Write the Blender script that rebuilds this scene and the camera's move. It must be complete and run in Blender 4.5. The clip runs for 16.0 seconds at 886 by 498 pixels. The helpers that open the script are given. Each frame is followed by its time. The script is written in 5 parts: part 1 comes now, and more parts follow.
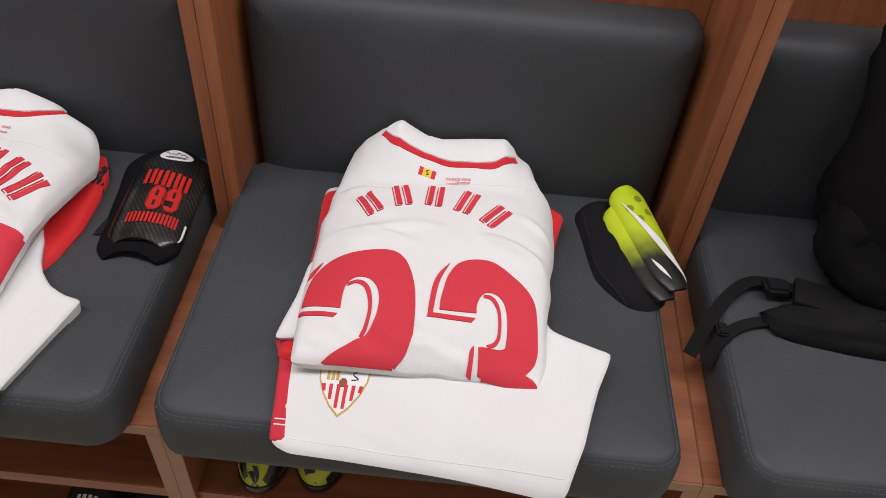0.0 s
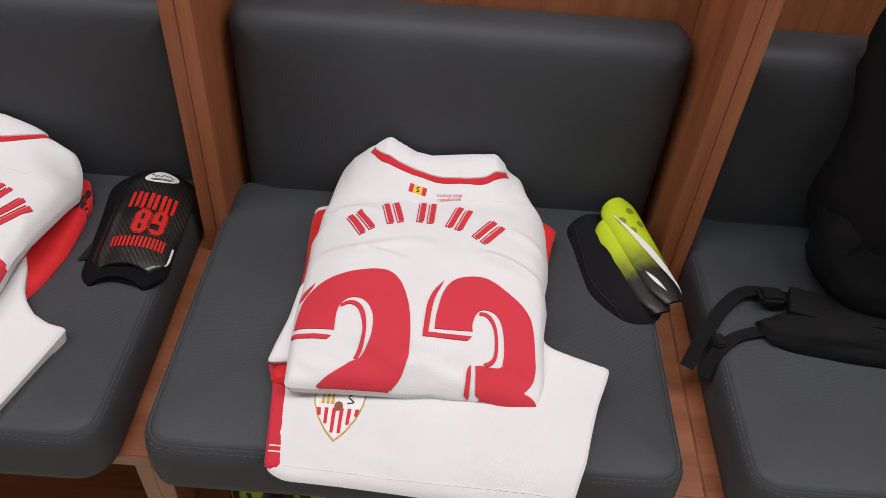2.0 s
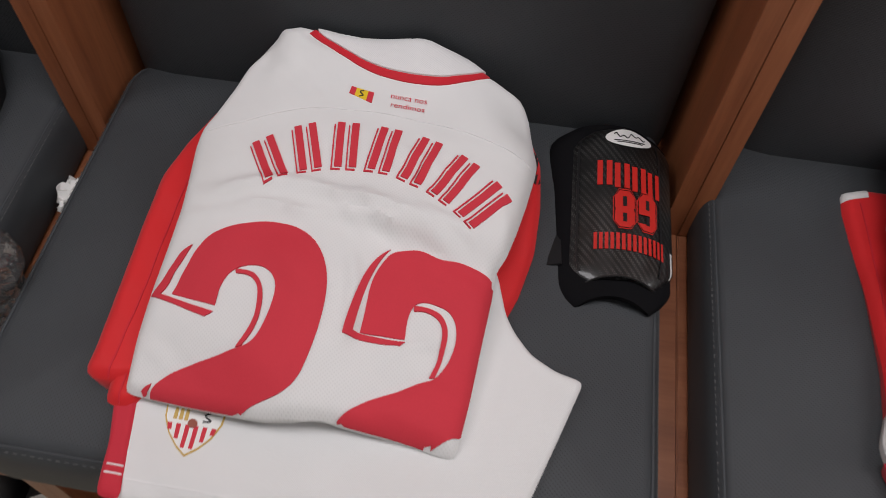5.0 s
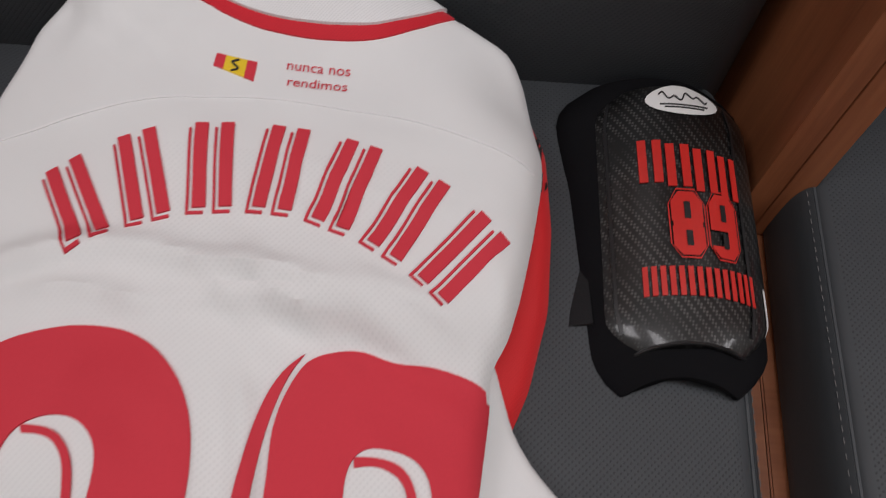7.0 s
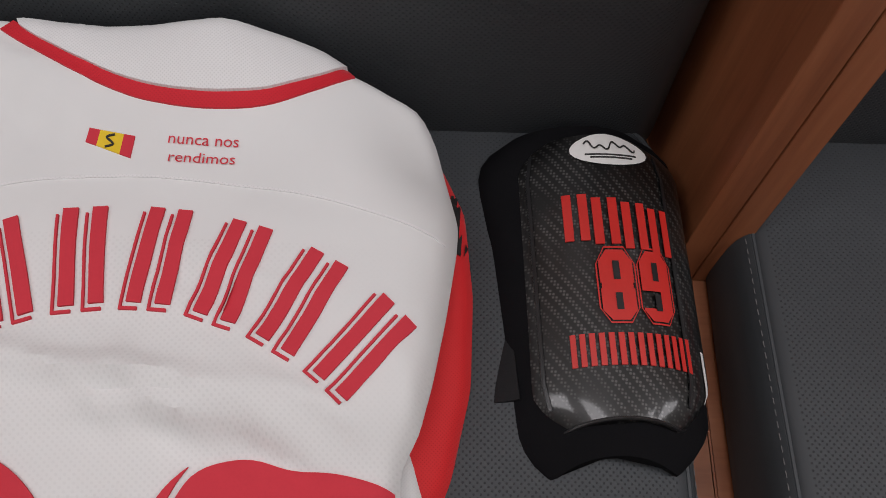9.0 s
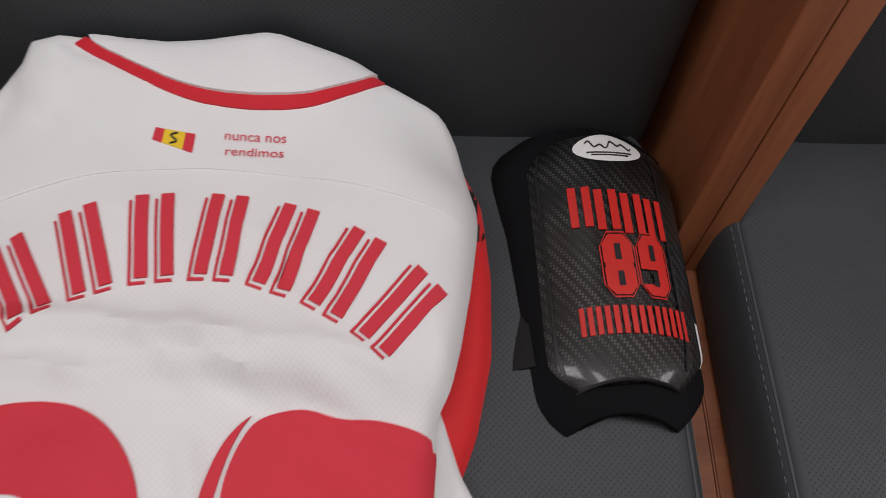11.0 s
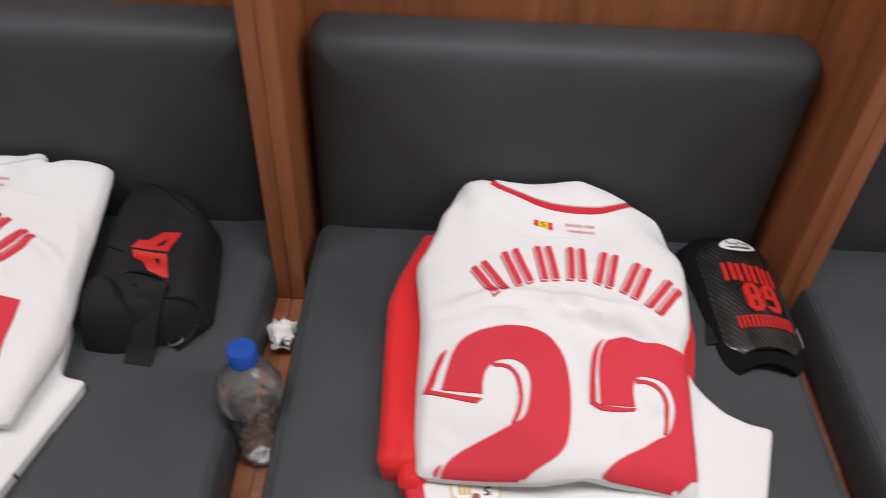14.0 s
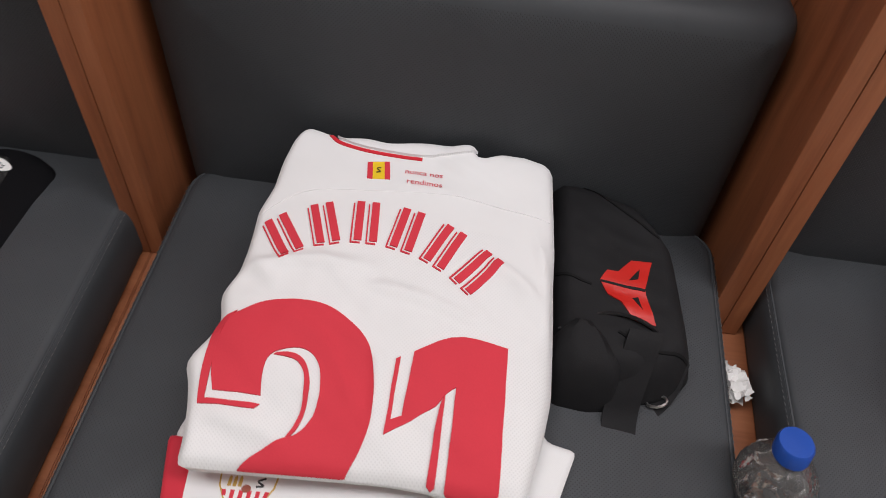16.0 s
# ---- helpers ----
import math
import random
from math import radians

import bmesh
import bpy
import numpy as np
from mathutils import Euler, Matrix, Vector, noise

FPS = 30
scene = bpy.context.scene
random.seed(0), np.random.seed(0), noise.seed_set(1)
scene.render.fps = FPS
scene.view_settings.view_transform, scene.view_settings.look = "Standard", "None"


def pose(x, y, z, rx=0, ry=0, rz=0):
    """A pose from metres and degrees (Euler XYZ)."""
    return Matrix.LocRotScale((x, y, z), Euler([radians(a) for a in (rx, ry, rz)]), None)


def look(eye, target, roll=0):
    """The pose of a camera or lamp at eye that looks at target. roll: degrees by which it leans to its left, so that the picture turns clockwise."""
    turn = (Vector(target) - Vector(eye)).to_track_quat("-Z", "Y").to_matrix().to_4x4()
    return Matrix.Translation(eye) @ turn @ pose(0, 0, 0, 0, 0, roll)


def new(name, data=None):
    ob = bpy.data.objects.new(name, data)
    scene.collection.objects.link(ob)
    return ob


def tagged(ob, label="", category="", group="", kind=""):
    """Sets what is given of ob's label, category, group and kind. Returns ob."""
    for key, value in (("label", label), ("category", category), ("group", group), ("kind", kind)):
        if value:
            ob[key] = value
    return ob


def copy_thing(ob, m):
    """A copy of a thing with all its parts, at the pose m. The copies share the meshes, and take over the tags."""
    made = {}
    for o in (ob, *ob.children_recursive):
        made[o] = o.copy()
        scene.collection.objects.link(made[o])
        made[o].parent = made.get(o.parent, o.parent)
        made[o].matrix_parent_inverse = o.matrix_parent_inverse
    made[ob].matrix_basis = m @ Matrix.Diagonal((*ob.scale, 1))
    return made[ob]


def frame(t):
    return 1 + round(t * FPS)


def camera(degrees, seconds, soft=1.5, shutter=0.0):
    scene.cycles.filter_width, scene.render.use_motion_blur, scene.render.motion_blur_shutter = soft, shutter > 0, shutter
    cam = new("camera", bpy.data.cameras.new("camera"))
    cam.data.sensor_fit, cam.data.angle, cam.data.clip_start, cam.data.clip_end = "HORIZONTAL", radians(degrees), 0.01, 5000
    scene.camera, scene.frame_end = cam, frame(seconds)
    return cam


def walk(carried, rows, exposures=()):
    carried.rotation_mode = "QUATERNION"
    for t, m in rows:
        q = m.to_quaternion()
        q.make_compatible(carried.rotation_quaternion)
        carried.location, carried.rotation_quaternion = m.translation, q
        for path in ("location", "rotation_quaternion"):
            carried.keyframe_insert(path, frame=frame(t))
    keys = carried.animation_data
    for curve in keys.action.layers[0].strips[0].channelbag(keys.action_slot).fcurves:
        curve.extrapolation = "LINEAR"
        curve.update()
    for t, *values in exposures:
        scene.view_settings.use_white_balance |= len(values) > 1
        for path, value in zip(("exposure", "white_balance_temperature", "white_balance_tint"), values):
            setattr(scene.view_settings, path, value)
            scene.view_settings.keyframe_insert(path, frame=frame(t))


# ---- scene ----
cam = camera(64.0, 16.0, 0.9, 0.4)
PATH = [
    (0, (-0.006, 0.15, 1.221), (-0.034, 1.639, -0.113), 5.0),
    (0.5, (-0.01, 0.151, 1.221), (-0.04, 1.638, -0.117), 4.0),
    (1, (-0.016, 0.154, 1.217), (-0.024, 1.653, -0.108), 4.4),
    (1.5, (-0.021, 0.159, 1.214), (-0.005, 1.648, -0.121), 5.2),
    (2, (-0.018, 0.163, 1.217), (-0.007, 1.679, -0.088), 4.6),
    (2.5, (-0.044, 0.154, 1.209), (0.0, 1.656, -0.111), 5.7),
    (3, (-0.148, 0.098, 1.199), (-0.101, 1.602, -0.119), 4.1),
    (3.5, (-0.279, 0.126, 1.195), (-0.371, 1.561, -0.195), 4.7),
    (4, (-0.427, 0.243, 1.154), (-0.646, 1.545, -0.348), 2.5),
    (4.2, (-0.484, 0.298, 1.151), (-0.699, 1.559, -0.386), 2.9),
    (6.3, (-0.656, 0.65, 0.965), (-0.663, 1.657, -0.764), 3.5),
    (6.5, (-0.653, 0.673, 0.945), (-0.676, 1.645, -0.803), 2.7),
    (7, (-0.633, 0.733, 0.921), (-0.656, 1.701, -0.829), 3.0),
    (7.5, (-0.601, 0.777, 0.902), (-0.596, 1.733, -0.854), 3.6),
    (8, (-0.593, 0.794, 0.89), (-0.58, 1.728, -0.878), 3.8),
    (8.2, (-0.594, 0.795, 0.894), (-0.583, 1.74, -0.869), 3.3),
    (10.3, (-0.589, 0.763, 0.922), (-0.527, 1.792, -0.789), 4.1),
    (10.5, (-0.591, 0.76, 0.924), (-0.53, 1.795, -0.786), 4.0),
    (11, (-0.616, 0.728, 0.937), (-0.551, 1.816, -0.74), 3.7),
    (11.5, (-0.66, 0.624, 0.976), (-0.659, 1.791, -0.648), 1.1),
    (12, (-0.702, 0.522, 0.992), (-0.605, 1.745, -0.587), 5.0),
    (12.5, (-0.69, 0.413, 1.08), (-0.708, 1.721, -0.433), 2.0),
    (13, (-0.7, 0.284, 1.138), (-0.772, 1.695, -0.279), -0.5),
    (13.5, (-0.763, 0.263, 1.154), (-0.766, 1.764, -0.167), 2.5),
    (14, (-0.916, 0.273, 1.181), (-0.9, 1.801, -0.109), 3.1),
    (14.5, (-1.097, 0.296, 1.195), (-1.16, 1.803, -0.118), 4.5),
    (15, (-1.258, 0.399, 1.178), (-1.42, 1.841, -0.198), 3.8),
    (15.5, (-1.361, 0.45, 1.157), (-1.623, 1.775, -0.317), 2.9),
    (16, (-1.46, 0.472, 1.138), (-1.547, 1.811, -0.344), 5.1),
]
EXPOSURE = [(0, -0.02), (2.5, -0.04), (3.5, -0.10), (4, -0.28), (6.5, -0.49), (8, -0.52), (10.5, -0.44), (11.5, -0.37), (12.5, -0.31), (13, -0.2), (13.5, -0.08), (14, 0.08), (14.5, 0.0), (15, -0.06), (16, 0.04)]
walk(cam, [(t, look(eye, target, roll)) for t, eye, target, roll in PATH], EXPOSURE)

from mathutils import geometry

# ---------------------------------------------------------------- world and lights
world = bpy.data.worlds.new("world")
scene.world = world
world.use_nodes = True
world.node_tree.nodes["Background"].inputs[0].default_value = (0.9, 0.95, 1.0, 1)
world.node_tree.nodes["Background"].inputs[1].default_value = 0.03

CEILING = 2.75
# all unseen; the pair at x = 2.5 is added to brighten the right end
PANELS = [(x, y) for y in (0.45, -1.9) for x in (-2.0, -0.5, 1.0, 2.5)]
for px, py in PANELS:
    lamp = bpy.data.lights.new("ceiling_panel_light", "AREA")
    lamp.shape, lamp.size, lamp.size_y, lamp.energy = "RECTANGLE", 1.1, 0.55, (21.0 if py > 0 else 5.0)
    lamp.color = (1.0, 0.965, 1.0)
    ob = new("ceiling_panel_light", lamp)
    ob.location = (px, py, CEILING - 0.03)


# ---------------------------------------------------------------- materials
class Nodes:
    def __init__(self, name):
        self.mat = bpy.data.materials.new(name)
        self.mat.use_nodes = True
        self.tree = self.mat.node_tree
        self.bsdf = self.tree.nodes["Principled BSDF"]
        self.coord = self.add("ShaderNodeTexCoord").outputs["Object"]

    def add(self, kind, **props):
        node = self.tree.nodes.new(kind)
        for key, value in props.items():
            setattr(node, key, value)
        return node

    def link(self, a, b):
        self.tree.links.new(a, b)

    def mapping(self, scale=(1, 1, 1), turn=(0, 0, 0)):
        node = self.add("ShaderNodeMapping")
        node.inputs["Scale"].default_value = scale
        node.inputs["Rotation"].default_value = [radians(a) for a in turn]
        self.link(self.coord, node.inputs["Vector"])
        return node.outputs[0]

    def noise(self, scale, detail=3.0, vector=None, rough=0.5):
        node = self.add("ShaderNodeTexNoise")
        node.inputs["Scale"].default_value = scale
        node.inputs["Detail"].default_value = detail
        node.inputs["Roughness"].default_value = rough
        self.link(vector or self.coord, node.inputs["Vector"])
        return node.outputs["Fac"]

    def math(self, op, a, b=None, c=None):
        node = self.add("ShaderNodeMath", operation=op)
        for k, v in enumerate((a, b, c)):
            if v is None:
                continue
            if isinstance(v, (int, float)):
                node.inputs[k].default_value = v
            else:
                self.link(v, node.inputs[k])
        return node.outputs[0]

    def ramp(self, fac, stops):
        node = self.add("ShaderNodeValToRGB")
        while len(node.color_ramp.elements) < len(stops):
            node.color_ramp.elements.new(0.5)
        for e, (p, c) in zip(node.color_ramp.elements, stops):
            e.position, e.color = p, (*c, 1)
        self.link(fac, node.inputs[0])
        return node.outputs[0]

    def mix(self, fac, a, b, mode="MIX"):
        node = self.add("ShaderNodeMix", data_type="RGBA", blend_type=mode)
        for k, v in ((0, fac), (6, a), (7, b)):
            if isinstance(v, (int, float)):
                node.inputs[k].default_value = v
            elif isinstance(v, tuple):
                node.inputs[k].default_value = (*v, 1)
            else:
                self.link(v, node.inputs[k])
        return node.outputs[2]

    def bump(self, height, strength, distance):
        node = self.add("ShaderNodeBump")
        node.inputs["Strength"].default_value = strength
        node.inputs["Distance"].default_value = distance
        self.link(height, node.inputs["Height"])
        self.link(node.outputs[0], self.bsdf.inputs["Normal"])

    def dots(self, pitch, radius, turn):
        """1 inside small round holes on a diamond grid."""
        v = self.mapping((1 / pitch,) * 3, turn)
        fract = self.add("ShaderNodeVectorMath", operation="FRACTION")
        self.link(v, fract.inputs[0])
        split = self.add("ShaderNodeSeparateXYZ")
        self.link(fract.outputs[0], split.inputs[0])
        dx = self.math("SUBTRACT", split.outputs[0], 0.5)
        dy = self.math("SUBTRACT", split.outputs[1], 0.5)
        d = self.math("SQRT", self.math("ADD", self.math("MULTIPLY", dx, dx), self.math("MULTIPLY", dy, dy)))
        node = self.add("ShaderNodeMapRange")
        node.inputs["From Min"].default_value, node.inputs["From Max"].default_value = radius + 0.08, radius - 0.08
        self.link(d, node.inputs["Value"])
        return node.outputs[0]

    def done(self, colour, rough, metal=0.0, spec=0.5):
        for key, v in (("Base Color", colour), ("Roughness", rough)):
            if isinstance(v, tuple):
                self.bsdf.inputs[key].default_value = (*v, 1)
            elif isinstance(v, (int, float)):
                self.bsdf.inputs[key].default_value = v
            else:
                self.link(v, self.bsdf.inputs[key])
        self.bsdf.inputs["Metallic"].default_value = metal
        self.bsdf.inputs["Specular IOR Level"].default_value = spec
        return self.mat


def shade(c, k):
    return tuple(min(1.0, v * k) for v in c)


def plain(name, colour, rough=0.5, vary=0.12, scale=14.0, bump=0.15, grain=350.0, depth=0.0006, metal=0.0, spec=0.5):
    """A painted, moulded or woven surface with broad and fine variation."""
    n = Nodes(name)
    broad, fine = n.noise(scale, 4), n.noise(grain, 2)
    f = n.math("ADD", n.math("MULTIPLY", broad, 0.7), n.math("MULTIPLY", fine, 0.3))
    col = n.ramp(f, [(0.3, shade(colour, 1 - vary)), (0.7, shade(colour, 1 + vary))])
    n.bump(fine, bump, depth)
    r = n.math("ADD", n.math("MULTIPLY", broad, 0.16), rough - 0.08)
    return n.done(col, r, metal, spec)


def wood(name, scale):
    n = Nodes(name)
    v = n.mapping(scale)
    bands, pores = n.noise(2.2, 5, v, 0.55), n.noise(16.0, 4, v, 0.65)
    f = n.math("ADD", n.math("MULTIPLY", bands, 0.7), n.math("MULTIPLY", pores, 0.3))
    col = n.ramp(f, [(0.28, (0.17, 0.053, 0.022)), (0.46, (0.275, 0.094, 0.039)), (0.6, (0.34, 0.122, 0.052)), (0.76, (0.41, 0.16, 0.073))])
    n.bump(pores, 0.12, 0.0005)
    return n.done(col, n.math("ADD", n.math("MULTIPLY", bands, 0.2), 0.3))


def leather(name, turn, holes=True, facing=2):
    n = Nodes(name)
    broad, creases = n.noise(5, 4), n.noise(240, 4, None, 0.6)
    col = n.ramp(broad, [(0.3, (0.040, 0.044, 0.048)), (0.7, (0.055, 0.061, 0.066))])
    if holes:
        split = n.add("ShaderNodeSeparateXYZ")
        n.link(n.tree.nodes["Texture Coordinate"].outputs["Normal"], split.inputs[0])
        flat = n.math("GREATER_THAN", n.math("ABSOLUTE", split.outputs[facing]), 0.93)
        d = n.math("MULTIPLY", n.dots(0.0031, 0.2, turn), flat)
        col = n.mix(n.math("MULTIPLY", d, 0.45), col, (0.008, 0.008, 0.009))
        h = n.math("SUBTRACT", n.math("MULTIPLY", creases, 0.35), d)
        n.bump(h, 0.5, 0.0006)
    else:
        n.bump(creases, 0.3, 0.0005)
    return n.done(col, n.math("ADD", n.math("MULTIPLY", broad, 0.15), 0.46), 0, 0.3)


def knit(name, colour, holes, pitch=0.0027, rough=0.75, yoke=None):
    n = Nodes(name)
    broad, fine = n.noise(9, 3), n.noise(900, 2)
    col = n.ramp(broad, [(0.3, shade(colour, 0.96)), (0.7, colour)])
    d = n.dots(pitch, 0.26, (0, 0, 40))
    patch = n.ramp(n.noise(4.0, 1), [(0.38, (0.1, 0.1, 0.1)), (0.55, (1, 1, 1))])
    d = n.math("MULTIPLY", d, patch)
    if yoke:
        split = n.add("ShaderNodeSeparateXYZ")
        n.link(n.coord, split.inputs[0])
        d = n.math("MULTIPLY", d, n.math("LESS_THAN", split.outputs[1], yoke))
    col = n.mix(n.math("MULTIPLY", d, holes), col, shade(colour, 0.55))
    n.bump(n.math("SUBTRACT", n.math("MULTIPLY", fine, 0.5), d), 0.25, 0.0004)
    n.bsdf.inputs["Sheen Weight"].default_value = 0.15
    return n.done(col, rough, 0, 0.25)


def carbon():
    """Twill weave under clear lacquer."""
    n = Nodes("carbon_fibre")
    v = n.mapping((1 / 0.0021, 1 / 0.0021, 0), (0, 0, 8))
    split = n.add("ShaderNodeSeparateXYZ")
    n.link(v, split.inputs[0])
    i, j = n.math("FLOOR", split.outputs[0]), n.math("FLOOR", split.outputs[1])
    over = n.math("LESS_THAN", n.math("FLOORED_MODULO", n.math("ADD", i, n.math("MULTIPLY", j, 1.0)), 4.0), 1.5)
    fu, fv = n.math("FRACT", split.outputs[0]), n.math("FRACT", split.outputs[1])
    hump = n.math("MULTIPLY", n.math("SINE", n.math("MULTIPLY", fu, math.pi)), n.math("SINE", n.math("MULTIPLY", fv, math.pi)))
    patch = n.math("ADD", n.math("MULTIPLY", n.noise(26, 2), 3.2), -1.0)
    f = n.math("MULTIPLY", n.math("MULTIPLY", over, hump), patch)
    col = n.ramp(f, [(0.1, (0.004, 0.004, 0.004)), (0.75, (0.075, 0.075, 0.073))])
    n.bump(n.math("MULTIPLY", over, hump), 0.1, 0.0003)
    n.bsdf.inputs["Coat Weight"].default_value = 0.5
    n.bsdf.inputs["Coat Roughness"].default_value = 0.1
    return n.done(col, 0.4, 0.3)


def two_tone(name, top, low, at, width, axis=1):
    """Moulded plastic that fades from one colour to the other along its length."""
    n = Nodes(name)
    split = n.add("ShaderNodeSeparateXYZ")
    n.link(n.coord, split.inputs[0])
    wobble = n.math("MULTIPLY", n.noise(60, 2), 0.02)
    y = n.math("ADD", split.outputs[axis], wobble)
    node = n.add("ShaderNodeMapRange")
    node.inputs["From Min"].default_value, node.inputs["From Max"].default_value = at - width, at + width
    n.link(y, node.inputs["Value"])
    fine = n.noise(500, 2)
    n.bump(fine, 0.08, 0.0003)
    return n.done(n.mix(node.outputs[0], low, top), 0.34)


def clear(name, tint, rough):
    """Thin clear plastic: light passes straight on, the dented skin throws highlights."""
    n = Nodes(name)
    n.bump(n.noise(70, 3), 0.5, 0.004)
    n.done((0.75, 0.75, 0.75), 0.4)
    through_it, gloss, rim = n.add("ShaderNodeBsdfTransparent"), n.add("ShaderNodeBsdfGlossy"), n.add("ShaderNodeFresnel")
    through_it.inputs["Color"].default_value = (*tint, 1)
    gloss.inputs["Roughness"].default_value = rough
    rim.inputs["IOR"].default_value = 1.62
    n.link(n.bsdf.inputs["Normal"].links[0].from_socket, gloss.inputs["Normal"])
    n.link(n.bsdf.inputs["Normal"].links[0].from_socket, rim.inputs["Normal"])
    haze, skin = n.add("ShaderNodeMixShader"), n.add("ShaderNodeMixShader")
    haze.inputs[0].default_value = 0.09
    n.link(through_it.outputs[0], haze.inputs[1])
    n.link(n.bsdf.outputs[0], haze.inputs[2])
    n.link(rim.outputs[0], skin.inputs[0])
    n.link(haze.outputs[0], skin.inputs[1])
    n.link(gloss.outputs[0], skin.inputs[2])
    out = [k for k in n.tree.nodes if k.bl_idname == "ShaderNodeOutputMaterial"][0]
    n.link(skin.outputs[0], out.inputs["Surface"])
    return n.mat


def tiles():
    n = Nodes("floor_vinyl")
    broad, fleck = n.noise(3, 4), n.noise(180, 3)
    f = n.math("ADD", n.math("MULTIPLY", broad, 0.5), n.math("MULTIPLY", fleck, 0.5))
    col = n.ramp(f, [(0.3, (0.40, 0.36, 0.28)), (0.7, (0.56, 0.51, 0.42))])
    n.bump(fleck, 0.1, 0.0004)
    return n.done(col, 0.4)


WOOD_UP = wood("cherry_laminate_upright", (14, 14, 0.9))
EDGE_BAND = plain("tan_edge_band", (0.36, 0.19, 0.115), 0.45, 0.1, 30)
WOOD_ALONG = wood("cherry_laminate_along", (0.9, 14, 14))
LEATHER_SEAT = leather("perforated_leather_seat", (0, 0, 45))
LEATHER_BACK = leather("perforated_leather_back", (90, 0, 45), True, 1)
LEATHER_PLAIN = leather("plain_leather", (0, 0, 0), False)
THREAD = plain("grey_thread", (0.10, 0.10, 0.10), 0.8)
KICK = plain("grey_plinth", (0.12, 0.115, 0.095), 0.5)
FLOOR = tiles()
WALL = plain("white_wall_paint", (0.72, 0.71, 0.68), 0.85, 0.04, 3, 0.2, 120)
WHITE = knit("white_jersey", (0.76, 0.765, 0.76), 0.16, yoke=0.08)
WHITE_RIB = knit("white_rib", (0.80, 0.80, 0.80), 0.25, 0.0016)
WHITE_SHORTS = knit("white_shorts_weave", (0.74, 0.745, 0.74), 0.12, 0.0014)
RED_CLOTH = knit("red_cloth", (0.66, 0.018, 0.022), 0.2, 0.0016, 0.6)
RED_STRIPE = knit("deep_red_weave", (0.56, 0.024, 0.045), 0.2, 0.0016, 0.65)
RED_PRINT = plain("red_print", (0.60, 0.042, 0.062), 0.75, 0.05, 8, 0.15, 600, spec=0.2)
RED_BAND = knit("red_collar_rib", (0.60, 0.016, 0.03), 0.2, 0.0016, 0.65)
YELLOW_PRINT = plain("yellow_print", (0.80, 0.55, 0.02), 0.5, 0.06)
GOLD_PRINT = plain("gold_thread", (0.55, 0.36, 0.08), 0.5, 0.1)
BALL_PRINT = plain("brown_thread", (0.28, 0.07, 0.04), 0.6, 0.1)
WHITE_PRINT = plain("white_print", (0.78, 0.78, 0.76), 0.5, 0.04)
DARK_PRINT = plain("black_print", (0.02, 0.02, 0.02), 0.5, 0.05)
BLACK_FOAM = plain("black_neoprene", (0.005, 0.005, 0.006), 0.85, 0.2, 30, 0.3, 600, spec=0.1)
BLACK_CLOTH = plain("black_nylon", (0.011, 0.011, 0.012), 0.75, 0.25, 20, 0.35, 700, spec=0.22)
BLACK_WEB = plain("black_webbing", (0.010, 0.010, 0.0105), 0.9, 0.25, 40, 0.4, 900, spec=0.12)
BLACK_SOFT = plain("black_knit_sock", (0.009, 0.009, 0.011), 0.9, 0.25, 25, 0.5, 500, spec=0.15)
BLACK_GLOSS = plain("black_moulded_plastic", (0.012, 0.012, 0.013), 0.3, 0.1)
BLACK_FOAM_SHOE = plain("black_slide_foam", (0.010, 0.010, 0.012), 0.5, 0.2)
CARBON = carbon()
RED_DECAL = plain("red_decal", (0.52, 0.02, 0.015), 0.35, 0.08, 20, 0.1)
LIME = two_tone("lime_to_black_plastic", (0.52, 0.66, 0.02), (0.012, 0.013, 0.012), 0.085, 0.028)
LIME_SHOE = plain("lime_synthetic", (0.42, 0.46, 0.03), 0.45)
SAGE = plain("sage_grey_mesh", (0.30, 0.31, 0.25), 0.7, 0.12, 30, 0.3, 500)
SAGE_SOLE = plain("pale_rubber", (0.37, 0.38, 0.32), 0.6)
SLATE = plain("dark_slate_mesh", (0.028, 0.03, 0.035), 0.7, 0.2, 30, 0.3, 500)
STEEL = plain("steel", (0.55, 0.55, 0.55), 0.3, 0.05, 20, 0.05, 300, 0.0003, 1.0)
BLUE_CAP = plain("blue_cap_plastic", (0.010, 0.07, 0.38), 0.4, 0.06)
PET = clear("clear_pet", (0.94, 0.95, 0.95), 0.06)
PAPER = plain("white_tissue", (0.78, 0.78, 0.76), 0.9, 0.05)
LIGHT_PANEL = plain("panel_frame", (0.8, 0.8, 0.8), 0.5)


# ---------------------------------------------------------------- building helpers
def mesh_of(name, bm, material, smooth=True):
    me = bpy.data.meshes.new(name)
    bm.to_mesh(me)
    bm.free()
    me.materials.append(material)
    if smooth:
        me.shade_smooth()
        me.set_sharp_from_angle(angle=radians(38))
    return me


def origin_of(ob):
    while ob.parent:
        ob = ob.parent
    return ob.location


def thing(name, at, label, category, bm=None, material=None, group="", kind=""):
    """A top-level thing with its origin at a place; its mesh is given in world metres."""
    me = None
    if bm:
        bmesh.ops.translate(bm, verts=bm.verts, vec=-Vector(at))
        me = mesh_of(name, bm, material)
    ob = new(name, me)
    ob.location = at
    return tagged(ob, label, category, group, kind)


def part(name, bm, material, parent, label=""):
    bmesh.ops.translate(bm, verts=bm.verts, vec=-origin_of(parent))
    ob = new(name, mesh_of(name, bm, material))
    ob.parent = parent
    return tagged(ob, label)


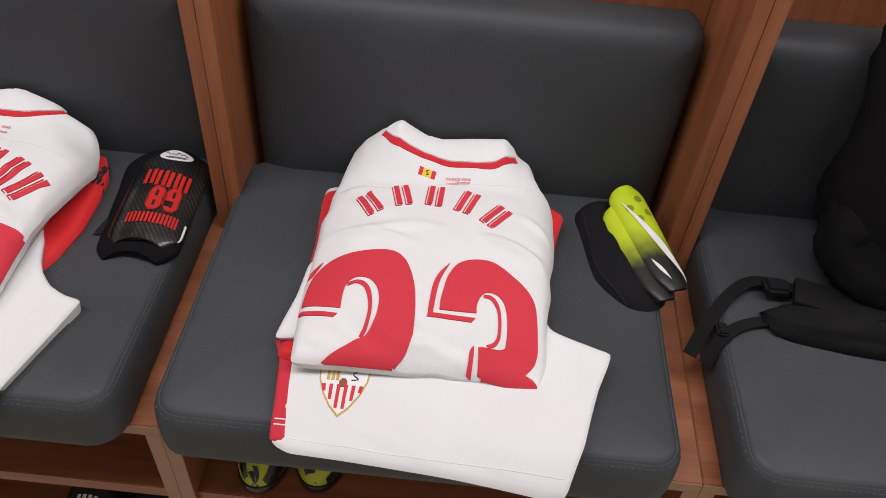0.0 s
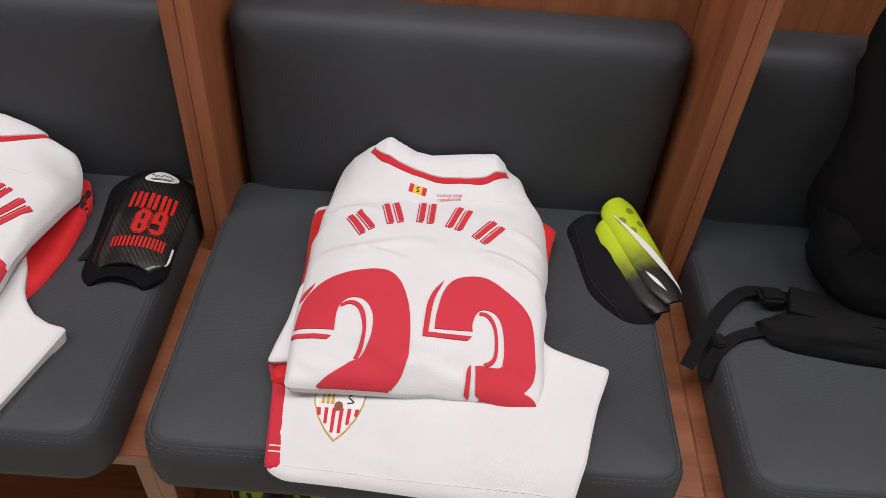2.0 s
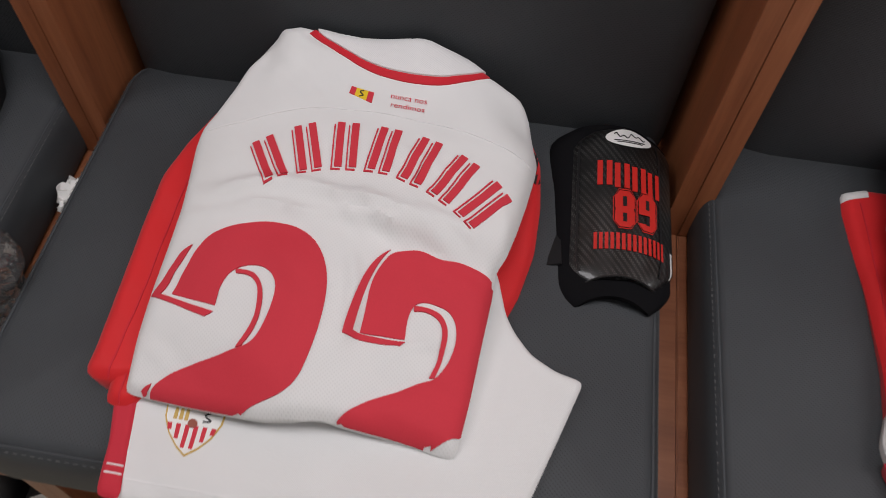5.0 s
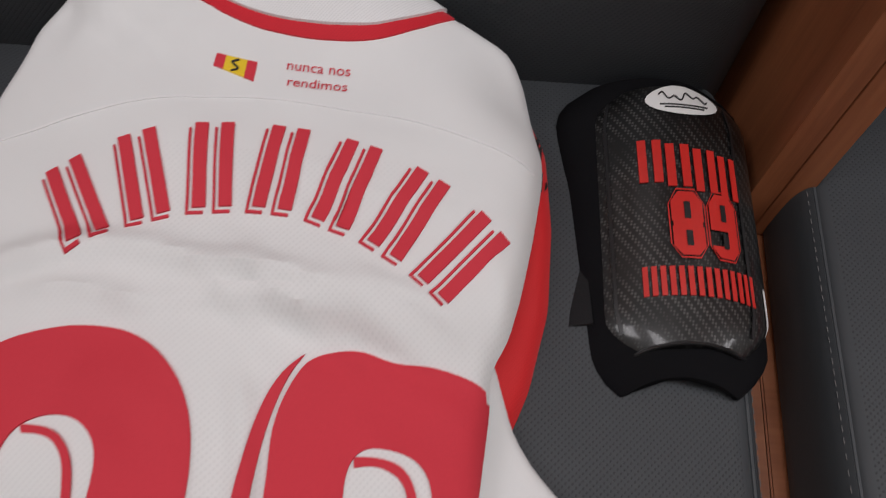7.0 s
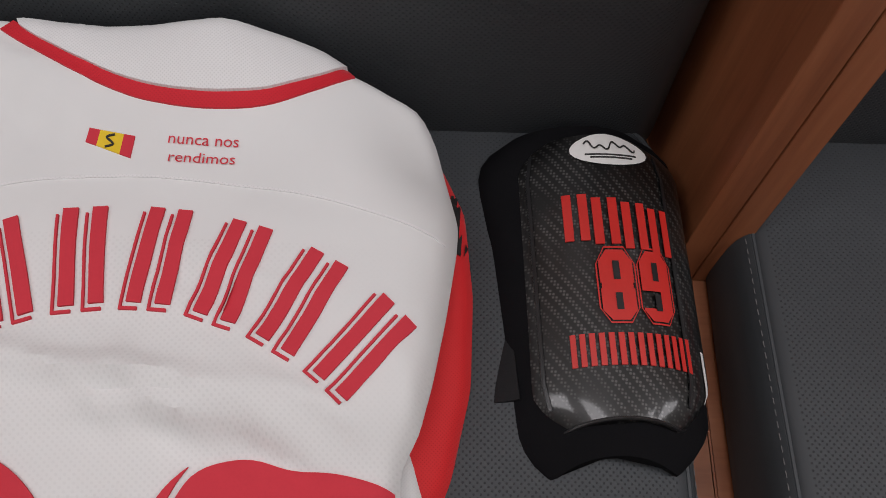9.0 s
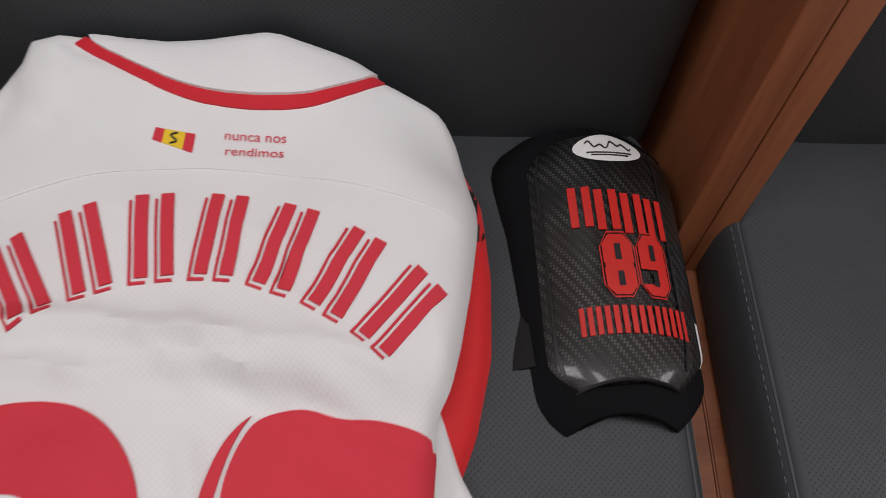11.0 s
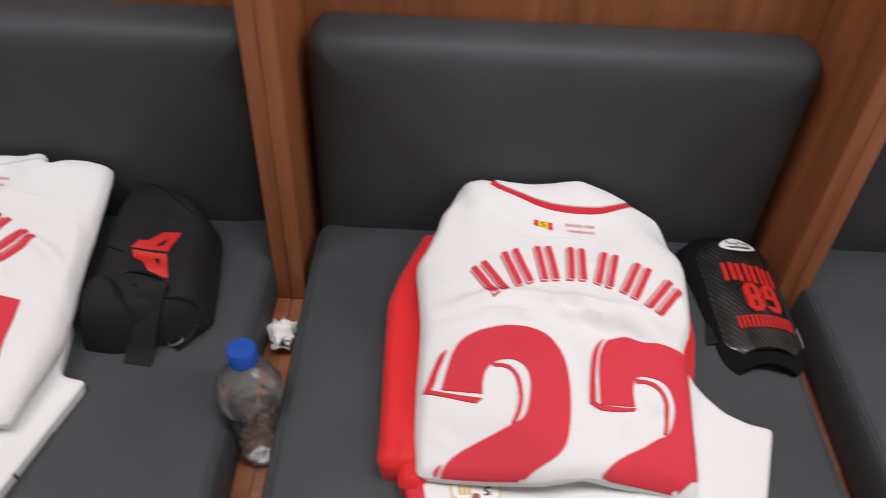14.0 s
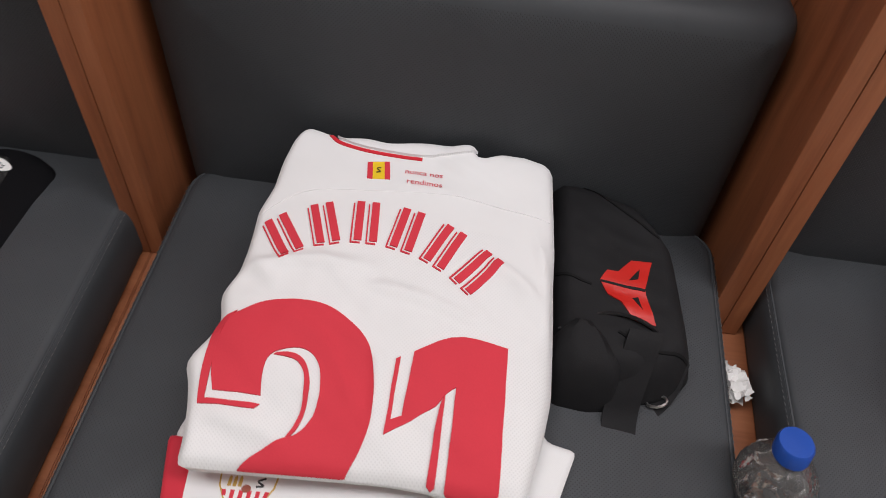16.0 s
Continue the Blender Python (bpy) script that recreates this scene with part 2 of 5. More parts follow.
def box(x0, x1, y0, y1, z0, z1, bevel=0.0015):
    bm = bmesh.new()
    bmesh.ops.create_cube(bm, size=1)
    for v in bm.verts:
        v.co = (x0 if v.co.x < 0 else x1, y0 if v.co.y < 0 else y1, z0 if v.co.z < 0 else z1)
    if bevel:
        bmesh.ops.bevel(bm, geom=bm.edges[:], offset=bevel, segments=2, affect="EDGES")
    return bm


def loft(rings, close_start=True, close_end=True, wrap=True):
    """A skin over rings of equally many points."""
    bm = bmesh.new()
    rows = [[bm.verts.new(p) for p in ring] for ring in rings]
    n = len(rows[0])
    for a, b in zip(rows, rows[1:]):
        for i in range(n if wrap else n - 1):
            bm.faces.new((a[i], a[(i + 1) % n], b[(i + 1) % n], b[i]))
    if close_start:
        bm.faces.new(rows[0][::-1])
    if close_end:
        bm.faces.new(rows[-1])
    bmesh.ops.recalc_face_normals(bm, faces=bm.faces)
    return bm


def round_rect(hw, hd, r, per=6, sides=8):
    """The outline of a rounded rectangle round the origin."""
    pts = []
    r = min(r, hw * 0.98, hd * 0.98)
    corners = [(hw - r, hd - r), (-hw + r, hd - r), (-hw + r, -hd + r), (hw - r, -hd + r)]
    for k, (cx, cy) in enumerate(corners):
        arc = [(cx + r * math.cos(radians(90 * k + 90 * i / per)), cy + r * math.sin(radians(90 * k + 90 * i / per))) for i in range(per + 1)]
        pts += arc
        nx, ny = corners[(k + 1) % 4]
        end = (nx + r * math.cos(radians(90 * k + 90)), ny + r * math.sin(radians(90 * k + 90)))
        pts += [(arc[-1][0] + (end[0] - arc[-1][0]) * i / sides, arc[-1][1] + (end[1] - arc[-1][1]) * i / sides) for i in range(1, sides)]
    return pts


def tube(points, radius, segs=8, closed=False):
    pts = [Vector(p) for p in points]
    rings = []
    for i, p in enumerate(pts):
        a, b = pts[i - 1] if i or closed else p, pts[(i + 1) % len(pts)] if i + 1 < len(pts) or closed else p
        d = (b - a).normalized()
        s = d.cross(Vector((0, 0, 1)))
        s = s.normalized() if s.length > 1e-4 else Vector((1, 0, 0))
        u = s.cross(d)
        rings.append([p + radius * (math.cos(2 * math.pi * k / segs) * s + math.sin(2 * math.pi * k / segs) * u) for k in range(segs)])
    if closed:
        rings.append(rings[0])
    bm = loft(rings, not closed, not closed)
    if closed:
        bmesh.ops.remove_doubles(bm, verts=bm.verts, dist=1e-6)
    return bm


def curve(points, n=8):
    """A smooth line through the points."""
    p = [Vector(q) for q in points]
    p = [2 * p[0] - p[1]] + p + [2 * p[-1] - p[-2]]
    out = []
    for a, b, c, d in zip(p, p[1:], p[2:], p[3:]):
        for i in range(n):
            t = i / n
            out.append(0.5 * (2 * b + (c - a) * t + (2 * a - 5 * b + 4 * c - d) * t * t + (3 * b - a - 3 * c + d) * t ** 3))
    return out + [p[-2]]


def ribbon(points, width, thick, side=None):
    """A flat strap along a smooth line."""
    pts = curve(points)
    rings = []
    for i, p in enumerate(pts):
        d = (pts[min(i + 1, len(pts) - 1)] - pts[max(i - 1, 0)]).normalized()
        s = (Vector(side) if side else d.cross(Vector((0, 0, 1)))).normalized()
        u = s.cross(d).normalized()
        rings.append([p + a * width / 2 * s + b * thick / 2 * u for a, b in ((-1, -1), (1, -1), (1, 1), (-1, 1))])
    return loft(rings)


# ---- flat pieces draped over soft things
def dense(loop, step):
    out = []
    for a, b in zip(loop, loop[1:] + loop[:1]):
        n = max(1, int(math.hypot(b[0] - a[0], b[1] - a[1]) / step))
        out += [(a[0] + (b[0] - a[0]) * i / n, a[1] + (b[1] - a[1]) * i / n) for i in range(n)]
    return out


def soften(loop, times):
    p = np.array(loop)
    for _ in range(times):
        p = 0.5 * p + 0.25 * (np.roll(p, 1, 0) + np.roll(p, -1, 0))
    return [tuple(q) for q in p]


def rounded(loop, times=2, keep=48):
    """Cuts the blunt corners of a drawn outline and leaves its sharp ones."""
    for _ in range(times):
        out = []
        for a, b, c in zip(loop[-1:] + loop[:-1], loop, loop[1:] + loop[:1]):
            t = math.degrees(abs(math.atan2((b[0] - a[0]) * (c[1] - b[1]) - (b[1] - a[1]) * (c[0] - b[0]), (b[0] - a[0]) * (c[0] - b[0]) + (b[1] - a[1]) * (c[1] - b[1]))))
            if t > keep:
                out.append(b)
            else:
                out += [(b[0] * 0.75 + a[0] * 0.25, b[1] * 0.75 + a[1] * 0.25), (b[0] * 0.75 + c[0] * 0.25, b[1] * 0.75 + c[1] * 0.25)]
        loop = out
    return loop


def inside(loop, p):
    q = np.array(loop)
    x, y = p[:, 0], p[:, 1]
    odd = np.zeros(len(p), bool)
    for (x0, y0), (x1, y1) in zip(q, np.roll(q, -1, 0)):
        cross = (y0 > y) != (y1 > y)
        if y1 != y0:
            odd ^= cross & (x < (x1 - x0) * (y - y0) / (y1 - y0) + x0)
    return odd


def edge_distance(loop, p):
    q = np.array(loop)
    best = np.full(len(p), 9.0)
    for a, b in zip(q, np.roll(q, -1, 0)):
        d = b - a
        t = np.clip(((p - a) @ d) / max(d @ d, 1e-12), 0, 1)
        best = np.minimum(best, np.hypot(*(p - a - t[:, None] * d).T))
    return best


def inset_points(loop, depths):
    """Points on lines that run inside an outline, for fine steps near its edge."""
    q = np.array(loop)
    d = np.roll(q, -1, 0) - np.roll(q, 1, 0)
    n = np.c_[-d[:, 1], d[:, 0]] / np.maximum(np.hypot(*d.T), 1e-9)[:, None]
    area = np.sum(q[:, 0] * np.roll(q[:, 1], -1) - np.roll(q[:, 0], -1) * q[:, 1])
    n = n if area > 0 else -n
    out = []
    for k in depths:
        p = q + n * k
        p = p[inside(loop, p)]
        out.append(p[edge_distance(loop, p) > k * 0.93])
    return np.concatenate(out)


def fill(loop, step, limit=None, extra=None):
    """Triangles over an outline, with inner points: places and faces."""
    rng = np.random.RandomState(7)
    q = np.array(loop)
    (x0, y0), (x1, y1) = q.min(0), q.max(0)
    p = np.zeros((0, 2))
    if step:
        gx, gy = np.meshgrid(np.arange(x0, x1, step), np.arange(y0, y1, step * 0.87))
        gx[1::2] += step / 2
        p = np.c_[gx.ravel(), gy.ravel()]
        p += rng.uniform(-0.12, 0.12, p.shape) * step
        p = p[inside(loop, p)]
        p = p[edge_distance(loop, p) > step * 0.45]
    if extra is not None and len(extra):
        e = extra[inside(loop, extra)]
        if len(e):
            e = e[edge_distance(loop, e) > 0.0008]
            p = np.concatenate([p[edge_distance(limit, p) > 0.016], e]) if len(p) else e
    verts = [Vector(v) for v in loop] + [Vector(v.tolist()) for v in p]
    edges = [(i, (i + 1) % len(loop)) for i in range(len(loop))]
    v, _, f, *_ = geometry.delaunay_2d_cdt(verts, edges, [], 0, 1e-7)
    v = np.array([(a.x, a.y) for a in v])
    f = np.array([t[:3] for t in f])
    mid = v[f].mean(1)
    keep = inside(loop, mid)
    if limit:
        keep &= inside(limit, mid)
    return v, f[keep]


SLOPE = 0.1


def seat_top(y):
    return 0.448 + SLOPE * (y - 0.65)


class Cloth:
    """Folded cloth on a seat cushion: an outline seen from above and a height over the cushion."""

    def __init__(self, outline, corners, crown, drop, radius, folds, seed, skirt=0.02, sag=(5.0, 5.0), soft=1):
        """corners: heights at the front left, front right, back left and back right; crown: how much the middle stands higher;
        drop: how far the edge turns down; sag: how steeply it hangs over the seat's front edge at its left and right."""
        self.loop = soften(dense([(x / 1000, y / 1000) for x, y in outline], 0.006), soft)
        q = np.array(self.loop)
        self.low, self.high = q.min(0), q.max(0)
        self.rings = inset_points(self.loop, (0.0012, 0.003, 0.0055, 0.009, 0.013))
        self.bands = ()
        self.relief = self.slack = None
        self.corners, self.crown, self.drop, self.radius, self.folds, self.seed, self.skirt, self.sag = corners, crown, drop, radius, folds, seed, skirt, sag
        self.points = None

    def height(self, p):
        p = np.asarray(p, float)
        d = edge_distance(self.loop, p)
        d = np.where(inside(self.loop, p), d, 0)
        s = np.clip(d / self.radius, 0, 1)
        u, v = np.clip((p - self.low) / (self.high - self.low), 0, 1).T
        fl, fr, bl, br = self.corners
        z = (fl * (1 - u) + fr * u) * (1 - v) + (bl * (1 - u) + br * u) * v
        z = z + self.crown * (1 - abs(2 * u - 1) ** np.where(u < 0.5, 3, 10)) * (1 - abs(2 * v - 1) ** 3) - self.drop * (1 - s) ** 2
        wr = np.array([self.wrinkle(x, y) for x, y in p]) * np.clip(d / 0.012, 0.25, 1)
        for yc, wide, amp in self.bands:
            near = np.exp(-((p[:, 1] - yc) / wide) ** 2)
            crease = np.array([math.exp(-(noise.noise((x * 5 + self.seed, y * 24 + 2.5 * noise.noise((x * 6, y * 6, 1)), 4.0)) / 0.32) ** 2) - 0.4 for x, y in p])
            wr = wr + near * crease * amp / max(self.folds, 1e-6) * np.clip(d / 0.02, 0.1, 1)
        if self.relief:
            z = z + self.relief(u, v, p[:, 1])
        if self.slack:
            z = z + self.slack(p) * np.clip(d / 0.015, 0, 1)
        over = np.clip(0.650 - p[:, 1], 0, 1)
        return seat_top(p[:, 1]) + z + self.folds * wr - (self.sag[0] * (1 - u) + self.sag[1] * u) * over ** 2

    def wrinkle(self, x, y):
        bend = 2.2 * noise.noise((x * 5, y * 5, self.seed))
        a = noise.noise((x * 9 + self.seed, y * 24 + x * 10, self.seed))
        b = noise.noise((x * 20, y * 16 + self.seed, 3.1))
        gather = min(1, max(0, 0.25 + 2.4 * noise.noise((x * 6.5 + self.seed, y * 6.5, 7.0))))
        long_fold = math.exp(-(noise.noise((x * 7 + self.seed, y * 26 + x * 13 + bend, 2.0)) / 0.27) ** 2)
        cross = math.exp(-(noise.noise((x * 26 - y * 10, y * 8 + self.seed + bend, 8.0)) / 0.24) ** 2)
        return 0.5 * a + 0.3 * b + gather * (0.7 * long_fold + 0.28 * cross)

    def solid(self, step=0.0075):
        v, f = fill(self.loop, step, self.loop, self.rings)
        self.points = v
        z = self.height(v)
        bm = bmesh.new()
        top = [bm.verts.new((x, y, h)) for (x, y), h in zip(v, z)]
        for t in f:
            bm.faces.new([top[i] for i in t])
        rim = [e for e in bm.edges if e.is_boundary]
        made = bmesh.ops.extrude_edge_only(bm, edges=rim)["geom"]
        under = [g for g in made if isinstance(g, bmesh.types.BMVert)]
        c = np.array(self.loop).mean(0)
        for w in under:
            w.co.x += 0.003 * (1 if c[0] > w.co.x else -1)
            w.co.y += 0.003 * (1 if c[1] > w.co.y else -1)
            w.co.z = max(w.co.z - self.skirt, seat_top(w.co.y) + 0.001) if w.co.y > 0.655 else w.co.z - 0.004
        bmesh.ops.holes_fill(bm, edges=[e for e in bm.edges if e.is_boundary], sides=0)
        bmesh.ops.recalc_face_normals(bm, faces=bm.faces)
        return bm

    def print_on(self, loop, lift=0.0017, step=0.005, thick=0.0015):
        """A thin flat piece that follows the cloth; loop in metres."""
        v, f = fill(dense(loop, step), None, self.loop, self.points)
        d = edge_distance(self.loop, v)
        keep = inside(self.loop, v) & (d > 0.0011)
        f = f[keep[f].all(1)]
        z, e = self.height(v), 0.0008
        gx = (self.height(v + (e, 0)) - self.height(v - (e, 0))) / (2 * e)
        gy = (self.height(v + (0, e)) - self.height(v - (0, e))) / (2 * e)
        n = np.c_[-gx, -gy, np.ones(len(v))] / np.sqrt(gx ** 2 + gy ** 2 + 1)[:, None]
        bm = bmesh.new()
        top = [bm.verts.new(q) for q in (np.c_[v, z] + lift * n).tolist()]
        for t in f:
            bm.faces.new([top[i] for i in t])
        bmesh.ops.delete(bm, geom=[w for w in bm.verts if not w.link_faces], context="VERTS")
        rim = [e for e in bm.edges if e.is_boundary]
        made = bmesh.ops.extrude_edge_only(bm, edges=rim)["geom"]
        for w in made:
            if isinstance(w, bmesh.types.BMVert):
                w.co.z -= thick
        bmesh.ops.recalc_face_normals(bm, faces=bm.faces)
        return bm


def mm(points):
    """Outline points in millimetres to metres."""
    return [(x / 1000, y / 1000) for x, y in points]


def stripe_loop(points, width):
    """The outline of a band of even width along a smooth line, in millimetres."""
    line = [Vector((x, y, 0)) for x, y in points]
    line = curve(line, 6)
    left, right = [], []
    for i, p in enumerate(line):
        d = (line[min(i + 1, len(line) - 1)] - line[max(i - 1, 0)]).normalized()
        s = Vector((-d.y, d.x, 0)) * width / 2
        left.append(((p + s).x, (p + s).y))
        right.append(((p - s).x, (p - s).y))
    return left + right[::-1]


def arc_bars(first, mid, last, count, width, height):
    """Upright bars along the arc through three points, in millimetres."""
    (ax, ay), (bx, by), (cx, cy) = first, mid, last
    d = 2 * (ax * (by - cy) + bx * (cy - ay) + cx * (ay - by))
    ux = ((ax * ax + ay * ay) * (by - cy) + (bx * bx + by * by) * (cy - ay) + (cx * cx + cy * cy) * (ay - by)) / d
    uy = ((ax * ax + ay * ay) * (cx - bx) + (bx * bx + by * by) * (ax - cx) + (cx * cx + cy * cy) * (bx - ax)) / d
    r = math.hypot(ax - ux, ay - uy)
    a0, a1 = math.atan2(ay - uy, ax - ux), math.atan2(cy - uy, cx - ux)
    for i in range(count):
        a = a0 + (a1 - a0) * i / (count - 1)
        o, s = Vector((math.cos(a), math.sin(a))), Vector((math.sin(a), -math.cos(a)))
        c = Vector((ux, uy)) + r * o
        yield [tuple(c + s * sx * width / 2 + o * sy * height / 2) for sx, sy in ((-1, -1), (1, -1), (1, 1), (-1, 1))]


def letters(text, size, bold=0.0):
    """Flat triangles of a line of text in the built-in font: places and faces, left end at the origin."""
    data = bpy.data.curves.new("line", "FONT")
    data.body, data.size, data.resolution_u, data.offset = text, size, 3, bold
    ob = new("line", data)
    me = bpy.data.meshes.new_from_object(ob.evaluated_get(bpy.context.evaluated_depsgraph_get()))
    v = [(a.co.x, a.co.y) for a in me.vertices]
    f = [tuple(p.vertices) for p in me.polygons]
    bpy.data.objects.remove(ob)
    bpy.data.meshes.remove(me)
    bpy.data.curves.remove(data)
    return v, f


def flat_mesh(v, f, place):
    bm = bmesh.new()
    vs = [bm.verts.new(place(x, y)) for x, y in v]
    for face in f:
        try:
            bm.faces.new([vs[i] for i in face])
        except ValueError:
            pass
    return bm


# ---------------------------------------------------------------- the room
def slab(name, kind_label, x0, x1, y0, y1, z0, z1, material):
    return tagged(new(name, mesh_of(name, box(x0, x1, y0, y1, z0, z1, 0), material, False)), kind_label, kind="structure")


BACK_WALL, GROUND = 1.262, -0.09
slab("floor", "beige speckled vinyl floor in front of the benches", -5, 4, -4, BACK_WALL, GROUND - 0.1, GROUND, FLOOR)
slab("wall_north", "white painted wall behind the lockers", -5, 4, BACK_WALL, BACK_WALL + 0.15, GROUND - 0.1, CEILING, WALL)
slab("wall_south", "white painted wall across the room", -5, 4, -4.15, -4, GROUND - 0.1, CEILING, WALL)
slab("wall_west", "white painted side wall of the changing room", -5.15, -5, -4, BACK_WALL, GROUND - 0.1, CEILING, WALL)
slab("wall_east", "white painted side wall of the changing room", 4, 4.15, -4, BACK_WALL, GROUND - 0.1, CEILING, WALL)
slab("ceiling", "white painted ceiling with light panels", -5, 4, -4, BACK_WALL, CEILING, CEILING + 0.1, WALL)

# ---------------------------------------------------------------- locker units
POST_X, PITCH = -0.385, 0.75


def plank_top(y):
    return 0.363 + 0.13 * (y - 0.683)


def pad_rings(hw, hd, r, levels, place):
    out = []
    for inset, h in levels:
        out.append([place(x, y, h) for x, y in round_rect(max(hw - inset, 0.01), max(hd - inset, 0.01), max(r - inset, 0.006), 5, 14)])
    return out


def locker_unit(cx):
    unit = thing("locker_unit", (cx, 0.95, GROUND), "cherry wood locker bench with dark grey leather seat and backrest", "locker", group="row of locker benches")
    h, t = PITCH / 2 - 0.0004, 0.0215
    for s in (-1, 1):
        a, b = sorted((cx + s * h, cx + s * (h - t)))
        part("lower_side_panel", box(a, b, 0.683, 1.235, GROUND, 0.3425, 0.0005), WOOD_UP, unit)
        part("edge_band", box(a, b, 0.6816, 0.6828, GROUND + 0.0455, 0.3425, 0), EDGE_BAND, unit, "pale tan edging")
        part("upper_side_panel", box(a, b, 1.05, 1.235, 0.4125, 2.05, 0.0005), WOOD_UP, unit)
    bm = box(cx - h, cx + h, 0.683, 1.235, -0.02, 0.0)
    for v in bm.verts:
        v.co.z += plank_top(v.co.y)
    part("seat_plank", bm, WOOD_ALONG, unit)
    part("edge_band", box(cx - h, cx + h, 0.6816, 0.6828, 0.3432, plank_top(0.683) - 0.0015, 0), EDGE_BAND, unit, "pale tan edging")
    part("shelf", box(cx - h + t, cx + h - t, 0.690, 1.215, 0.158, 0.185), WOOD_ALONG, unit)
    part("bottom_board", box(cx - h + t, cx + h - t, 0.688, 1.215, GROUND + 0.0255, GROUND + 0.045), WOOD_ALONG, unit)
    part("plinth", box(cx - h + t, cx + h - t, 0.686, 0.698, GROUND, GROUND + 0.025), KICK, unit, "grey plinth strip")
    part("plinth", box(cx - h, cx + h, 0.674, 0.6825, GROUND, GROUND + 0.044), KICK, unit, "grey plinth strip")
    part("back_panel", box(cx - h + t, cx + h - t, 1.216, 1.235, GROUND + 0.047, 2.05), WOOD_UP, unit)

    # seat cushion, raised a little in the middle, with a sewn seam round its top
    hw, hd, cy = 0.346, 0.255, 0.640 + 0.255
    sag = lambda x, y, z: z + 0.0025 * noise.noise((x * 4 + cx * 3, y * 4, 2.0)) * min(1, z / 0.08)
    def on_plank(x, y, z):
        base = max(plank_top(cy + y), plank_top(0.683))
        return (cx + x, cy + y, base + sag(x, y, z) * (seat_top(cy + y) - base) / 0.085)

    levels = [(0.004, 0.001), (0.001, 0.006), (0.0, 0.018), (0.0, 0.045), (0.0005, 0.060), (0.0025, 0.072), (0.0055, 0.079), (0.0085, 0.0825), (0.0095, 0.0815), (0.0105, 0.0805), (0.0115, 0.082), (0.014, 0.0852),
              (0.022, 0.0878), (0.05, 0.0905), (0.08, 0.093), (0.12, 0.0955), (0.17, 0.097), (0.22, 0.098), (0.256, 0.098)]
    seat = part("seat_cushion", loft(pad_rings(hw, hd, 0.045, levels, on_plank)), LEATHER_SEAT, unit, "dark grey perforated leather seat cushion")
    ring = [on_plank(x, y, 0.0812) for x, y in round_rect(hw - 0.0104, hd - 0.0104, 0.034, 5, 14)]
    part("piping", tube(ring, 0.0018, 6, True), LEATHER_PLAIN, seat)
    bm = bmesh.new()
    loop = dense([(x, y) for x, y in round_rect(hw - 0.0055, hd - 0.0055, 0.0395, 5, 14)], 0.0075)
    for i, (x, y) in enumerate(loop):
        nx, ny = loop[(i + 1) % len(loop)]
        if y > hd - 0.04:
            continue
        d = Vector((nx - x, ny - y, 0)).normalized() * 0.0021
        s = Vector((-d.y, d.x, 0)) * 0.17
        c = Vector(on_plank(x, y, 0.0795))
        up = Vector((0, 0, 0.0007))
        q = [bm.verts.new(c + a * d + b * s + up) for a, b in ((-1, -1), (1, -1), (1, 1), (-1, 1))]
        bm.faces.new(q)
    part("stitching", bm, THREAD, seat, "pale grey stitching")

    # backrest
    bz, bh = 0.622, 0.180
    up_wall = lambda x, y, z: (cx + x, 1.2155 - z, bz + y)
    levels = [(0.008, 0.0), (0.002, 0.004), (0.0, 0.014), (0.0, 0.052), (0.002, 0.062), (0.007, 0.071), (0.014, 0.0785), (0.023, 0.0845), (0.035, 0.0885), (0.055, 0.0915), (0.08, 0.0935), (0.11, 0.095), (0.17, 0.0955)]
    part("backrest", loft(pad_rings(0.343, bh, 0.03, levels, up_wall)), LEATHER_BACK, unit, "dark grey perforated leather backrest")
    return unit


first = locker_unit(POST_X + PITCH / 2)
SHIFT = {-3: 0.020, -2: 0.010, -1: -0.003, 0: -0.020, 1: -0.006, 2: 0.0}
WIDE = {-3: 1.0, -2: 0.997, -1: 0.988, 0: 0.998, 1: 1.0, 2: 1.0}
units = {k: copy_thing(first, pose(POST_X + PITCH / 2 + k * PITCH, 0.95, GROUND)) for k in (-3, -2, -1, 1, 2)}
units[0] = first
for k, unit in units.items():
    for child in unit.children:
        if child.name.startswith("seat_cushion"):
            child.location.x = SHIFT[k]
            child.scale.x = WIDE[k]

for px, py in PANELS:
    frame_bm = box(px - 0.6, px + 0.6, py - 0.3, py + 0.3, CEILING - 0.02, CEILING - 0.002, 0.003)
    thing("ceiling_light", (px, py, CEILING), "flat white ceiling light panel, unseen", "light", frame_bm, LIGHT_PANEL, "ceiling light panels")

# ---------------------------------------------------------------- folded kits


def digit(cloth, owner, glyphs):
    main = part("number_digit", cloth.print_on(rounded(mm(glyphs[0])), step=0.003), RED_PRINT, owner, "red printed shirt number")
    for g in glyphs[1:]:
        part("inline", cloth.print_on(rounded(mm(g)), 0.0019, 0.003), RED_PRINT, main)


